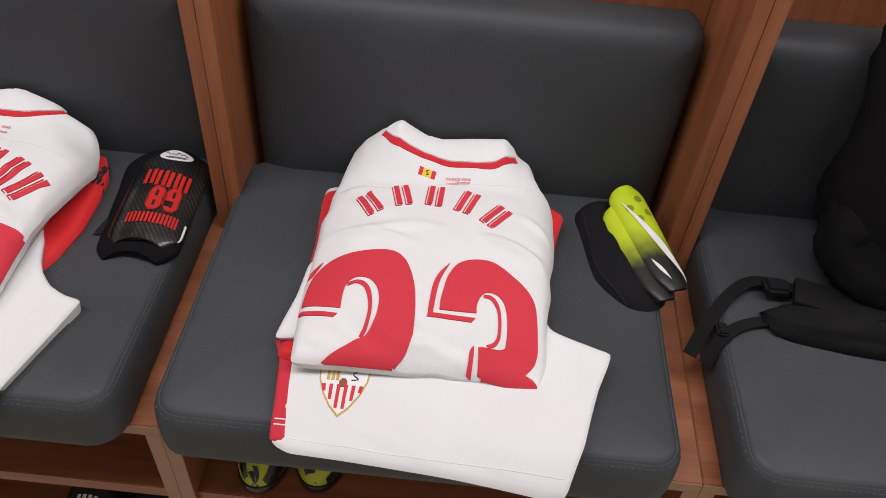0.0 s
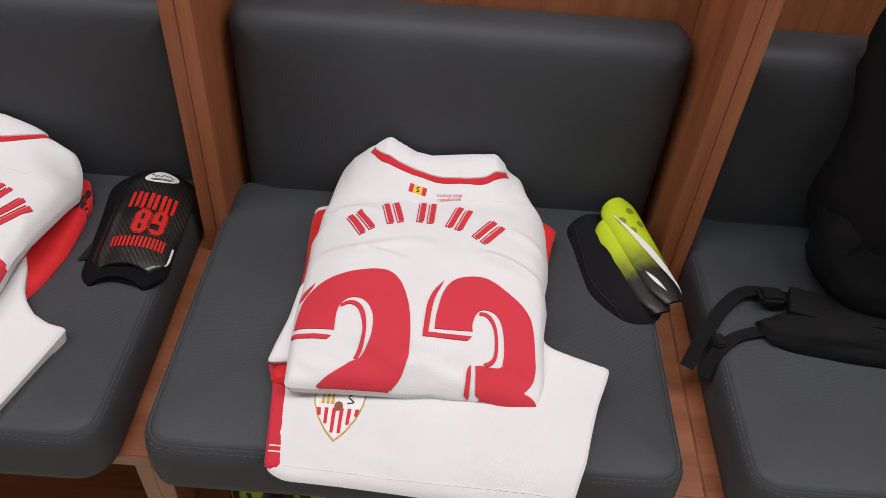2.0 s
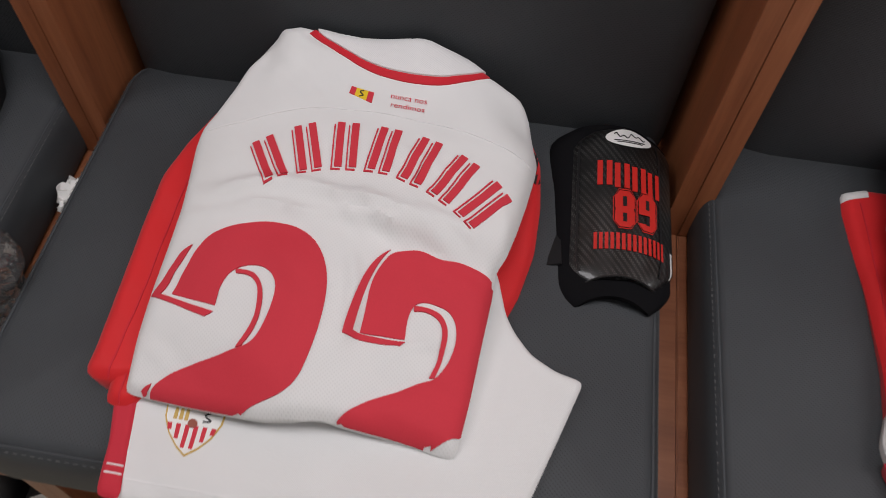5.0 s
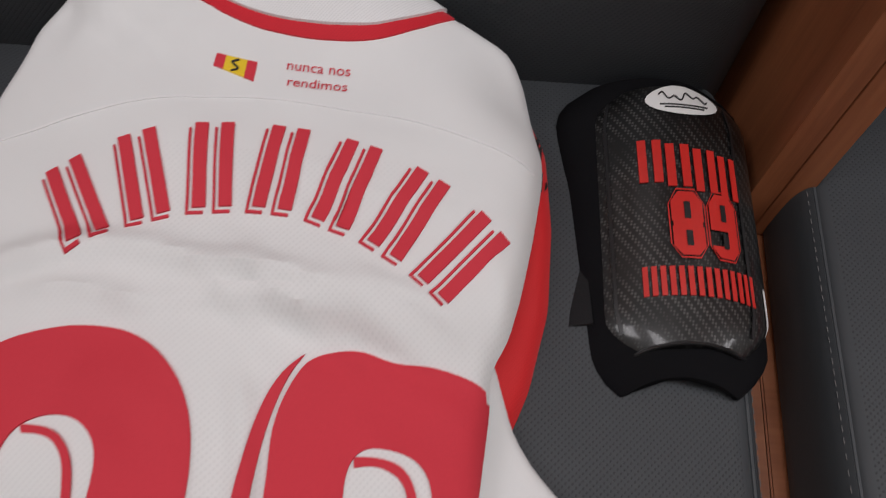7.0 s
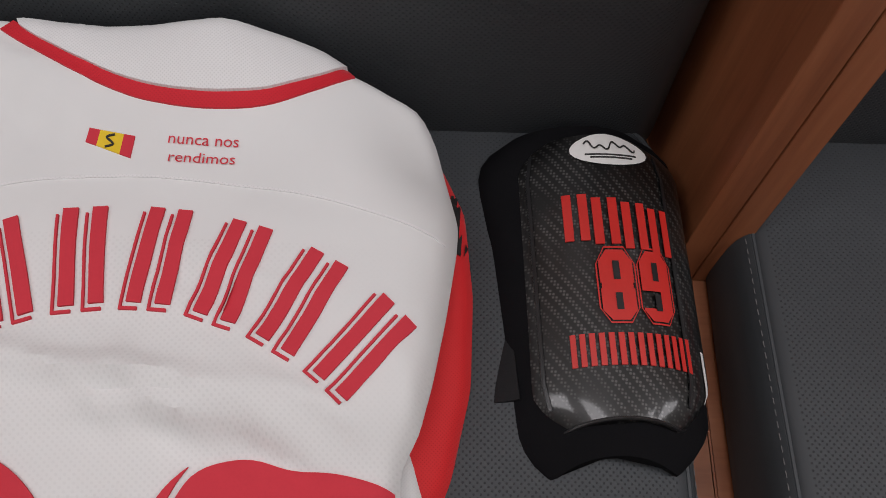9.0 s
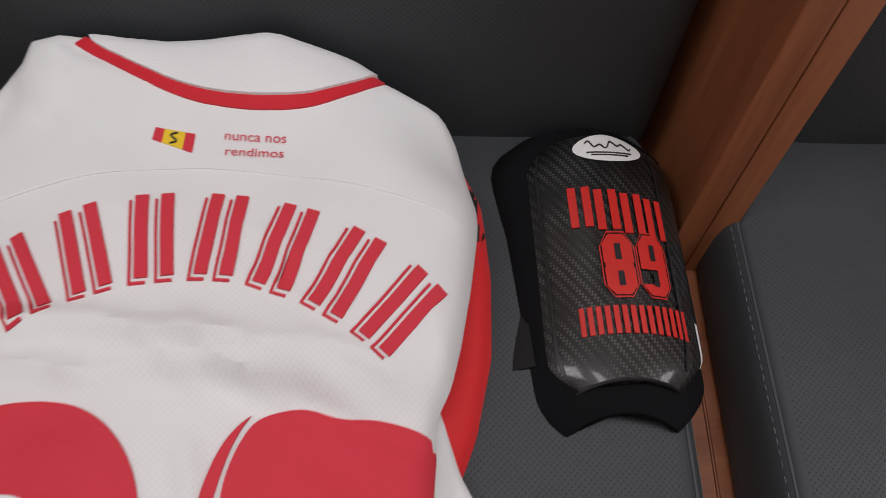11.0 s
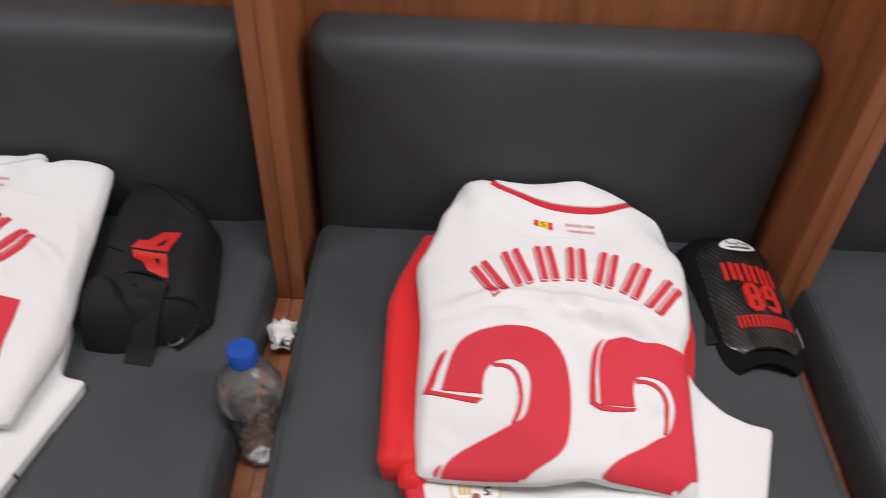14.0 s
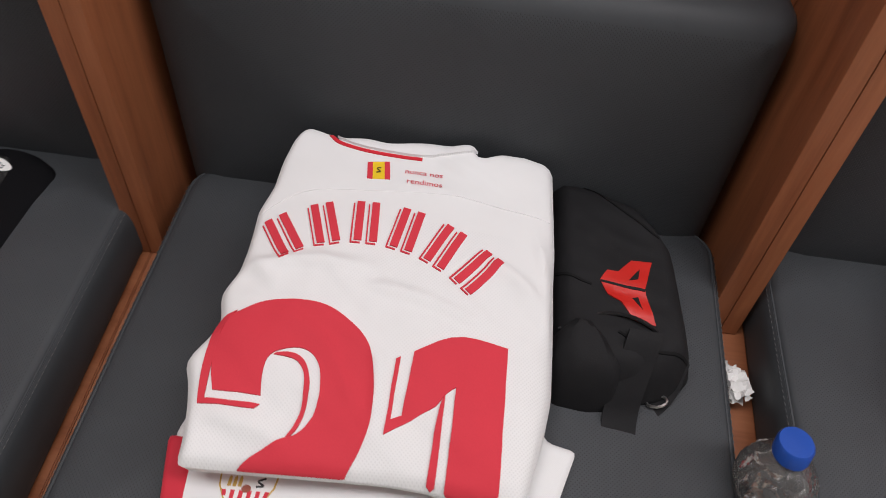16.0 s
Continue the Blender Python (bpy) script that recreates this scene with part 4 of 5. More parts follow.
stand21 = collar_rise((0.0, 0.025, 0.489, 0.57, 0.65, 0.686, 0.77, 0.849, 0.92, 1.0), (0.0, 0.006, 0.006, 0.007, 0.014, 0.015, 0.012, 0.014, 0.009, 0.0), 0.85)
c21, o21 = shirt("folded white football shirt, red number twenty-one",
                 [(-1693, 718), (-1694, 741), (-1699, 769), (-1706, 792), (-1715, 810), (-1711, 821), (-1698, 840), (-1693, 853), (-1698, 867), (-1703, 882), (-1698, 897), (-1692, 910), (-1691, 935), (-1692, 963), (-1694, 983), (-1686, 1018), (-1686, 1058), (-1681, 1088), (-1675, 1102), (-1668, 1108), (-1642, 1102), (-1625, 1095), (-1598, 1101), (-1573, 1099), (-1543, 1108), (-1515, 1112), (-1500, 1108), (-1487, 1112), (-1475, 1112), (-1469, 1097), (-1445, 1112), (-1417, 1112), (-1392, 1112), (-1382, 1108), (-1378, 1064), (-1372, 997), (-1371, 962), (-1368, 924), (-1366, 893), (-1364, 845), (-1369, 808), (-1377, 770), (-1383, 737), (-1419, 736), (-1441, 735), (-1470, 738), (-1509, 737), (-1552, 733), (-1618, 726)],
                 ((0.092, 0.045, 0.120, 0.098), 0.022), 31.0, [(-1640, 1095), (-1629, 1086), (-1609, 1081), (-1584, 1079), (-1556, 1080), (-1532, 1082)], [(-1469, 1100), (-1473, 1111), (-1485, 1111), (-1498, 1107), (-1540, 1107), (-1570, 1100), (-1595, 1101), (-1616, 1098)], 0.0034, ((0.915, 0.03, 0.0035), (0.76, 0.03, 0.002)), stand21, 4,
                 [(-1695, 905, -1560, 925, 7.6, 5.6), (-1570, 908, -1440, 888, 6.8, 4.8), (-1396, 1010, -1376, 890, 6.8, 6.4), (-1450, 965, -1382, 925, 7.6, 5.6), (-1690, 760, -1600, 745, 7.6, 4.0), (-1540, 850, -1530, 770, 7.6, 4.0)])
digit(c21, o21, [
    [(-1678, 783), (-1684, 798), (-1688, 816), (-1688, 835), (-1683, 852), (-1671, 863), (-1656, 872), (-1633, 878), (-1608, 879), (-1586, 876), (-1567, 866), (-1552, 854), (-1541, 839), (-1535, 817), (-1532, 796), (-1532, 777), (-1537, 757), (-1543, 742), (-1549, 731), (-1550, 718), (-1651, 704), (-1645, 721), (-1633, 732), (-1613, 748), (-1604, 754), (-1596, 757), (-1587, 767), (-1582, 782), (-1582, 798), (-1586, 817), (-1594, 828), (-1605, 833), (-1619, 831), (-1632, 824), (-1637, 815), (-1637, 802), (-1634, 785)],
    [(-1630, 823), (-1618, 827), (-1606, 825), (-1598, 817), (-1592, 801), (-1591, 782), (-1594, 765), (-1600, 755), (-1604, 754), (-1598, 765), (-1595, 781), (-1597, 800), (-1601, 813), (-1609, 821), (-1621, 822), (-1631, 821)],
    [(-1677, 860), (-1689, 850), (-1694, 834), (-1695, 808), (-1688, 770), (-1637, 772), (-1633, 777), (-1683, 775), (-1686, 803), (-1687, 829), (-1683, 848)]])
digit(c21, o21, [
    [(-1503, 850), (-1466, 877), (-1414, 873), (-1411, 792), (-1409, 762), (-1408, 740), (-1412, 733), (-1411, 721), (-1458, 720), (-1457, 736), (-1458, 779), (-1459, 825), (-1468, 817), (-1474, 806), (-1477, 803), (-1519, 772), (-1519, 840), (-1515, 843), (-1515, 786), (-1505, 791)],
    [(-1473, 805), (-1468, 817), (-1466, 732), (-1474, 732)]])
name_bars(c21, o21, (-1656, 949), (-1562, 981), (-1454, 947), 6, 30, 52)
yoke(c21, o21, [(-1691, 972), (-1650, 1008), (-1587, 1022), (-1496, 1036), (-1429, 1032), (-1373, 1030)])
flag(c21, o21, (-1591, 1063), (-1567, 1069), (-1562, 1043), (-1587, 1039))
motto(c21, o21, "nunca nos", (-1548, 1056), (41, 3), 0.0105)
motto(c21, o21, "rendimos", (-1544, 1042), (39, 1), 0.0105)


# ---------------------------------------------------------------- shin guards
class Shell:
    """A curved shin plate: s runs across from -1 to 1, t along from the top to the foot."""

    def __init__(self, top, foot, half_top, half_foot, arch, low_top, low_foot, notch):
        self.top, self.foot, self.half, self.arch, self.low, self.notch = Vector(top), Vector(foot), (half_top, half_foot), arch, (low_top, low_foot), notch

    def at(self, s, t, lift=0.0):
        c = self.top.lerp(self.foot, t)
        ax = (self.foot - self.top).normalized()
        side = Vector((-ax.y, ax.x))
        half = self.half[0] + (self.half[1] - self.half[0]) * t
        if t < 0.12:
            half *= math.sqrt(max(0.0, 1 - ((0.12 - t) / 0.12) ** 2 * 0.55))
        if t > 0.86:
            half *= math.sqrt(max(0.0, 1 - ((t - 0.86) / 0.14) ** 2 * 0.5))
        c = c + side * (half * math.sin(s * 1.25) / math.sin(1.25))
        c = c - ax * self.notch * (1 - s * s) * max(0, t - 0.6) / 0.4
        c = c - ax * 0.022 * max(0, (abs(s) - 0.62) / 0.38) ** 2 * max(0, t - 0.75) / 0.25
        low = self.low[0] + (self.low[1] - self.low[0]) * t
        h = low + (self.arch + lift) * math.cos(s * 1.25) - self.arch * math.cos(1.25) + lift * 0.6
        return Vector((c.x, c.y, seat_top(c.y) + h))

    def skin(self, thick, ns=24, nt=26, s0=-1, s1=1, t0=0, t1=1, lift=0.0):
        outer = [[self.at(s0 + (s1 - s0) * i / ns, t0 + (t1 - t0) * j / nt, lift) for i in range(ns + 1)] for j in range(nt + 1)]
        inner = [[self.at(s0 + (s1 - s0) * i / ns, t0 + (t1 - t0) * j / nt, lift - thick) for i in range(ns + 1)] for j in range(nt + 1)]
        return loft([a + b[::-1] for a, b in zip(outer, inner)])

    def piece(self, s0, s1, t0, t1, lift, n=6):
        return self.skin(0.0006, n, n, s0, s1, t0, t1, lift)


def oval_badge(shell, owner, s, t, rs, rt):
    n, rings = 24, []
    for k in (1.0, 0.55, 0.05):
        rings.append([shell.at(s + rs * k * math.cos(2 * math.pi * i / n), t + rt * k * math.sin(2 * math.pi * i / n), 0.0011) for i in range(n)])
    bm = loft(rings, False, True)
    badge = part("oval_badge", bm, WHITE_PRINT, owner, "white oval maker badge")
    wave = [shell.at(s + rs * (-0.66 + 1.32 * i / 40), t + rt * (-0.18 - 0.16 * math.sin(i * 0.62) - 0.14 * math.sin(i * 0.27 + 1)), 0.0015) for i in range(41)]
    part("badge_scrawl", tube(wave, 0.0006, 5), DARK_PRINT, badge, "thin black scrawl")
    for k, w in ((0.34, 0.62), (0.52, 0.5)):
        part("badge_bar", shell.piece(s - rs * w, s + rs * w, t + rt * k, t + rt * (k + 0.07), 0.0016), DARK_PRINT, badge)


def carbon_guard(label, plate, pad, top, foot, decal, strap_side):
    base = thing("shin_guard", (*foot, seat_top(foot[1])), label, "shin guard", pad.skin(0.004), BLACK_FOAM, "carbon shin guards")
    shell = part("shell", plate.skin(0.002), CARBON, base, "glossy carbon fibre plate")
    for s in (-0.62, 0.62):
        part("shell_ridge", plate.piece(s - 0.02, s + 0.02, 0.06, 0.93, 0.0011, 10), BLACK_GLOSS, shell)
    part("shell_rim", tube([plate.at(-0.97 + 1.94 * i / 24, 0.995, 0.0004) for i in range(25)], 0.0012, 6), BLACK_GLOSS, shell)
    a = pad.at(strap_side, 0.66)
    ax = (Vector(foot) - Vector(top)).normalized()
    side = Vector((-ax.y, ax.x, 0)) * strap_side
    bm = ribbon([a - side * 0.012 + Vector((0, 0, 0.008)), a + Vector((0, 0, 0.004)), a + side * 0.003 + Vector((0, 0, 0.0025)), a + side * 0.006 + Vector((0, 0, 0.001))], 0.050, 0.003, (ax.x, ax.y, 0))
    part("strap", bm, BLACK_CLOTH, base, "black elastic strap")
    return base, shell


g_top, g_foot = (-0.490, 1.092), (-0.474, 0.889)
plate22 = Shell((-0.484, 1.100), (-0.475, 0.896), 0.0625, 0.0615, 0.034, 0.012, 0.005, 0.013)
pad22 = Shell((-0.493, 1.112), (-0.479, 0.868), 0.070, 0.064, 0.028, 0.009, 0.002, 0.022)
_b, _s = carbon_guard("glossy black carbon shin guard with red lettering", plate22, pad22, g_top, g_foot, RED_DECAL, -1)
oval_badge(plate22, _s, 0.14, 0.06, 0.37, 0.058)
for i in range(4):
    s0, t0 = -0.32 + 0.24 * i, 0.225 + 0.014 * i
    for k in (0.0, 0.13):
        part("name_bar", plate22.piece(s0 + k, s0 + k + 0.075, t0, t0 + 0.16, 0.0012), RED_DECAL, _s, "plain red bar")
for i in range(7):
    s0 = -0.36 + 0.150 * i
    for k in (0.0, 0.075):
        part("name_bar", plate22.piece(s0 + k, s0 + k + 0.045, 0.70, 0.815, 0.0012), RED_DECAL, _s, "plain red bar")


def block_digit(shell, owner, s0, t0, wide, high, strokes):
    """A squared sports digit with cut corners, a dark line inside and a thin outline round it; strokes in a unit square."""
    def sheet(quads, lift):
        bm = bmesh.new()
        for x0, y0, x1, y1 in quads:
            n, c = 4, 0.16
            for i in range(n):
                xa, xb = x0 + (x1 - x0) * i / n, x0 + (x1 - x0) * (i + 1) / n
                slant = lambda x, y: y + (c * max(0, abs(x - 0.5) - 0.34) / 0.16 * (1 if y < 0.5 else -1) if y < 0.05 or y > 0.95 else 0)
                bm.faces.new([bm.verts.new(shell.at(s0 + wide * x, t0 + high * slant(x, y), lift)) for x, y in ((xa, y0), (xb, y0), (xb, y1), (xa, y1))])
        return bm
    body = part("number_digit", sheet(strokes, 0.0013), RED_DECAL, owner, "red squared digit with outline")
    part("digit_outline", sheet([(-0.09, -0.05, 1.09, -0.025), (-0.09, 1.025, 1.09, 1.05), (-0.09, -0.03, -0.05, 1.03), (1.05, -0.03, 1.09, 1.03)], 0.0012), RED_DECAL, body)
    part("digit_counter", sheet([(0.40, 0.16, 0.60, 0.42), (0.40, 0.60, 0.60, 0.84)], 0.0016), BLACK_GLOSS, body)


EIGHT = [(0.0, 0.0, 1.0, 0.46), (0.04, 0.46, 0.96, 0.54), (0.0, 0.54, 1.0, 1.0)]
NINE = [(0.0, 0.0, 1.0, 0.56), (0.62, 0.56, 1.0, 0.80), (0.0, 0.80, 1.0, 1.0)]
block_digit(plate22, _s, -0.08, 0.42, 0.27, 0.235, EIGHT)
block_digit(plate22, _s, 0.25, 0.42, 0.27, 0.235, NINE)
part("maker_mark", plate22.piece(0.86, 0.92, 0.72, 0.92, 0.0012), WHITE_PRINT, _s)

# guard and clothes on the next seat along
g_top, g_foot = (-2.046, 1.090), (-2.033, 0.925)
plate20 = Shell((-2.072, 1.085), (-2.070, 0.932), 0.040, 0.044, 0.028, 0.010, 0.004, 0.012)
pad20 = Shell((-2.062, 1.100), (-2.060, 0.920), 0.060, 0.058, 0.026, 0.008, 0.002, 0.014)
_b, _s = carbon_guard("black carbon shin guard with white lettering", plate20, pad20, g_top, g_foot, WHITE_PRINT, -1)
oval_badge(plate20, _s, 0.0, 0.10, 0.5, 0.07)
for i in range(9):
    if i != 4:
        part("name_bar", plate20.piece(-0.75 + 0.165 * i, -0.64 + 0.165 * i, 0.40 + 0.01 * i, 0.50 + 0.01 * i, 0.0012), WHITE_PRINT, _s, "plain white bar")
r20, _ob = red_top("folded red and white top at the seat's far pile", [(-2180, 760), (-2190, 1080), (-2115, 1096), (-2070, 1062), (-2050, 1030), (-2060, 990), (-2085, 940), (-2100, 760)], (0.05, 0.04, 0.065, 0.055), 41.0)
part("white_panel", r20.print_on(mm([(-2110, 1000), (-2075, 1000), (-2095, 945), (-2108, 800), (-2130, 800)]), 0.0012), WHITE_SHORTS, _ob, "white side panel")
w20 = Cloth([(-2178, 900), (-2180, 1085), (-2130, 1084), (-2090, 1062), (-2062, 1046), (-2078, 1030), (-2105, 1020), (-2120, 900)], (0.07, 0.06, 0.08, 0.07), 0.01, 0.012, 0.012, 0.005, 43.0, 0.03)
c = np.array(w20.loop).mean(0)
thing("folded_shirt", (c[0], c[1], seat_top(c[1])), "crumpled white and red shirt on a red top", "football shirt", w20.solid(0.008), WHITE)

# lime guards on a folded sock
sock = Cloth([(183, 1069), (196, 1000), (209, 933), (240, 900), (263, 883), (290, 890), (316, 896), (325, 950), (300, 1040), (262, 1112), (214, 1108)], (0.012, 0.012, 0.018, 0.018), 0.006, 0.010, 0.014, 0.0035, 51.0, 0.02, soft=9)
sock_ob = thing("folded_sock", (0.25, 1.0, seat_top(1.0)), "folded black sock under lime shin guards", "sock", sock.solid(0.0075), BLACK_SOFT)
part("cuff_seam", sock.print_on(mm(stripe_loop([(196, 1085), (205, 1010), (218, 945), (256, 895)], 2)), 0.0015, 0.006), BLACK_CLOTH, sock_ob)


def lime_guard(top, foot, low, label, white, half=0.031):
    plate = Shell(top, foot, half, half - 0.005, 0.022, low[0], low[1], -0.010)
    ob = thing("shin_guard", (foot[0], foot[1], seat_top(foot[1])), label, "shin guard", plate.skin(0.003), LIME, "lime shin guards")
    # thin discs stand for hollows; their shade is put into a darker lime
    for s, t in ((0.25, 0.16), (-0.3, 0.24), (0.42, 0.30), (-0.1, 0.36)) if white else ():
        n = 12
        rings = [[plate.at(s + 0.17 * k * math.cos(6.283 * i / n), t + 0.035 * k * math.sin(6.283 * i / n), 0.0006) for i in range(n)] for k in (1.0, 0.5)]
        part("vent_dimple", loft(rings, False, True), shaded_lime, ob)
    if white:
        n = 22
        rows = []
        for i in range(n + 1):
            u = i / n
            w = 0.04 + 0.34 * math.sin(math.pi * min(1, u ** 1.4 * 0.97)) ** 1.1
            s = -0.50 + 1.15 * u
            rows.append([plate.at(s - w / 2, 0.16 + 0.80 * u, 0.0011), plate.at(s + w / 2, 0.16 + 0.80 * u, 0.0011)])
        part("white_flash", loft(rows, False, False, False), WHITE_PRINT, ob, "long white curved flash")
        n = 12
        rows = [[plate.at(-0.55 + 0.35 * i / n - 0.07 * math.sin(math.pi * i / n), 0.72 + 0.2 * i / n, 0.0011), plate.at(-0.55 + 0.35 * i / n + 0.09 * math.sin(math.pi * i / n), 0.72 + 0.2 * i / n, 0.0011)] for i in range(n + 1)]
        part("white_flash", loft(rows, False, False, False), WHITE_PRINT, ob)
    return ob


# the lime again, darkened as the shade inside the vent dimples
shaded_lime = plain("lime_dimple_shade", (0.20, 0.27, 0.02), 0.5)
lime_guard((0.251, 1.072), (0.311, 0.904), (0.024, 0.014), "lime and black shin guard lying on a sock", False, 0.029)
lime_guard((0.262, 1.102), (0.326, 0.914), (0.038, 0.026), "upper lime and black shin guard with white flash", True)

# ---------------------------------------------------------------- pouch on seat 21
pouch = Cloth([(-1385, 1140), (-1340, 1138), (-1266, 1110), (-1226, 1054), (-1215, 984), (-1208, 920), (-1228, 893), (-1270, 880), (-1311, 868), (-1356, 872), (-1372, 910), (-1384, 1018)], (0.055, 0.055, 0.075, 0.07), 0.012, 0.05, 0.03, 0.004, 61.0, 0.02, soft=2)
po = thing("pouch", (-1.3, 1.0, seat_top(1.0)), "black nylon waist pouch with red emblem", "pouch", pouch.solid(0.0075), BLACK_CLOTH)
pocket = Cloth([(-1368, 925), (-1350, 942), (-1326, 941), (-1304, 920), (-1284, 893), (-1294, 870), (-1320, 862), (-1358, 866), (-1372, 895)], (0.046, 0.044, 0.084, 0.080), 0.016, 0.045, 0.022, 0.003, 63.0, 0.02)
part("front_pocket", pocket.solid(0.007), BLACK_CLOTH, po, "bulging front pocket")
logo = part("emblem", pouch.print_on(mm([(-1321, 983), (-1314, 995), (-1302, 995), (-1287, 1013), (-1264, 1015), (-1273, 977), (-1261, 938), (-1283, 941), (-1298, 959), (-1313, 966)]), 0.001, 0.006), RED_DECAL, po, "red angular emblem")
part("emblem_gap", pouch.print_on(mm([(-1290, 986), (-1278, 1003), (-1280, 989)]), 0.0017, 0.006), BLACK_CLOTH, logo)
part("emblem_gap", pouch.print_on(mm([(-1286, 966), (-1280, 968), (-1276, 953)]), 0.0017, 0.006), BLACK_CLOTH, logo)
part("emblem_gap", pouch.print_on(mm([(-1320, 982), (-1273, 977), (-1273, 975), (-1320, 980)]), 0.0017, 0.006), BLACK_CLOTH, logo)
for line in ([(-1380, 1005), (-1350, 985), (-1330, 976)], [(-1340, 1120), (-1300, 1085), (-1255, 1050)], [(-1300, 925), (-1262, 912), (-1222, 918)]):
    part("seam", pouch.print_on(mm(stripe_loop(line, 2.2)), 0.0012, 0.006), BLACK_WEB, po)
pc = [pouch.height([(x, y)])[0] for x, y in ((-1.36, 0.93), (-1.31, 0.945), (-1.26, 0.93), (-1.222, 0.905))]
part("zip", tube(curve([(-1.36, 0.93, pc[0] + 0.001), (-1.31, 0.945, pc[1] + 0.001), (-1.26, 0.93, pc[2] + 0.001), (-1.222, 0.905, pc[3] + 0.001)]), 0.0022, 6), BLACK_GLOSS, po)
part("strap", ribbon([(-1.272, 0.926, seat_top(0.926) + 0.078), (-1.276, 0.912, seat_top(0.912) + 0.070), (-1.283, 0.885, seat_top(0.885) + 0.040), (-1.286, 0.866, seat_top(0.866) + 0.016), (-1.287, 0.838, seat_top(0.838) + 0.004)], 0.036, 0.003, (1, 0, 0)), BLACK_CLOTH, po, "black webbing strap")
part("strap", ribbon([(-1.226, 0.922, seat_top(0.922) + 0.040), (-1.234, 0.898, seat_top(0.898) + 0.018), (-1.250, 0.880, seat_top(0.880) + 0.006)], 0.018, 0.003), BLACK_CLOTH, po)
for x, y in ((-1.247, 0.886), (-1.300, 0.878)):
    ring = [(x + 0.010 * math.cos(a / 12 * 6.283), y + 0.007 * math.sin(a / 12 * 6.283), seat_top(y) + 0.016 + 0.004 * math.cos(a / 12 * 6.283)) for a in range(12)]
    part("buckle", tube(ring, 0.0017, 6, True), STEEL, po, "small steel buckle")

# ---------------------------------------------------------------- bottle and tissue between the cushions
bx, by = -1.129, 0.800
bz = plank_top(by) + 0.001
lean = (-0.06, 0.14)
outer = [(0.016, 0.0), (0.023, 0.003), (0.0255, 0.010), (0.0255, 0.020), (0.0235, 0.025), (0.026, 0.030), (0.0262, 0.043), (0.0238, 0.048), (0.0265, 0.053), (0.027, 0.066), (0.0248, 0.071), (0.0275, 0.077), (0.030, 0.085), (0.0365, 0.096), (0.038, 0.106), (0.0365, 0.117), (0.031, 0.131), (0.0215, 0.143), (0.0150, 0.150), (0.0142, 0.158)]
profile = []
for (r0, z0), (r1, z1) in zip(outer, outer[1:]):
    profile += [(r0 + (r1 - r0) * k / 3, z0 + (z1 - z0) * k / 3) for k in range(3)]
bm = bmesh.new()
rows = []
for r, z in profile + outer[-1:]:
    row = []
    for k in range(56):
        a = 2 * math.pi * k / 56
        dent = 0.0032 * (1 - 2.4 * abs(noise.noise((math.cos(a) * 1.7, math.sin(a) * 1.7, z * 55)))) * min(1, max(0, (0.15 - z) / 0.03))
        row.append(bm.verts.new((bx + lean[0] * z + (r + dent) * math.cos(a), by + lean[1] * z + (r + dent) * math.sin(a), bz + z)))
    rows.append(row)
for p, q in zip(rows, rows[1:]):
    for k in range(56):
        bm.faces.new((p[k], p[(k + 1) % 56], q[(k + 1) % 56], q[k]))
bm.faces.new(rows[0][::-1])
bottle = thing("water_bottle", (bx, by, bz), "clear ribbed water bottle with blue cap, standing between cushions", "bottle")
part("body", bm, PET, bottle, "clear crumpled plastic body")
cap_rings = []
for r, z in [(0.0160, 0.153), (0.0172, 0.1535), (0.0172, 0.169), (0.0158, 0.1716), (0.007, 0.1722)]:
    cap_rings.append([(bx + lean[0] * z + r * (1 + (0.03 if k % 2 and r > 0.0170 else 0)) * math.cos(2 * math.pi * k / 60), by + lean[1] * z + r * (1 + (0.03 if k % 2 and r > 0.0170 else 0)) * math.sin(2 * math.pi * k / 60), bz + z) for k in range(60)])
part("cap", loft(cap_rings), BLUE_CAP, bottle, "ribbed blue screw cap")

rng = random.Random(12)
bm = bmesh.new()
tx, ty = -1.135, 0.978
for k in range(5):
    w, d = rng.uniform(0.012, 0.019), rng.uniform(0.014, 0.024)
    ox, oy, oz, turn = rng.uniform(-0.009, 0.008), rng.uniform(-0.018, 0.018), 0.006 + 0.005 * k, rng.uniform(0, 3)
    grid = [[None] * 9 for _ in range(9)]
    for i in range(9):
        for j in range(9):
            px, py = (i / 4 - 1) * w, (j / 4 - 1) * d
            h = 0.011 * (1 - 2.6 * abs(noise.noise((px * 55 + k * 3, py * 55, k)))) + 0.004 * noise.noise((px * 160, py * 160, k))
            x, y = px * math.cos(turn) - py * math.sin(turn), px * math.sin(turn) + py * math.cos(turn)
            grid[i][j] = bm.verts.new((tx + ox + x * 0.85, ty + oy + y, plank_top(ty) + max(0.001, oz + h)))
    for i in range(8):
        for j in range(8):
            bm.faces.new((grid[i][j], grid[i + 1][j], grid[i + 1][j + 1], grid[i][j + 1]))
thing("crumpled_tissue", (tx, ty, plank_top(ty)), "crumpled white tissue on the wood between cushions", "tissue", bm, PAPER)

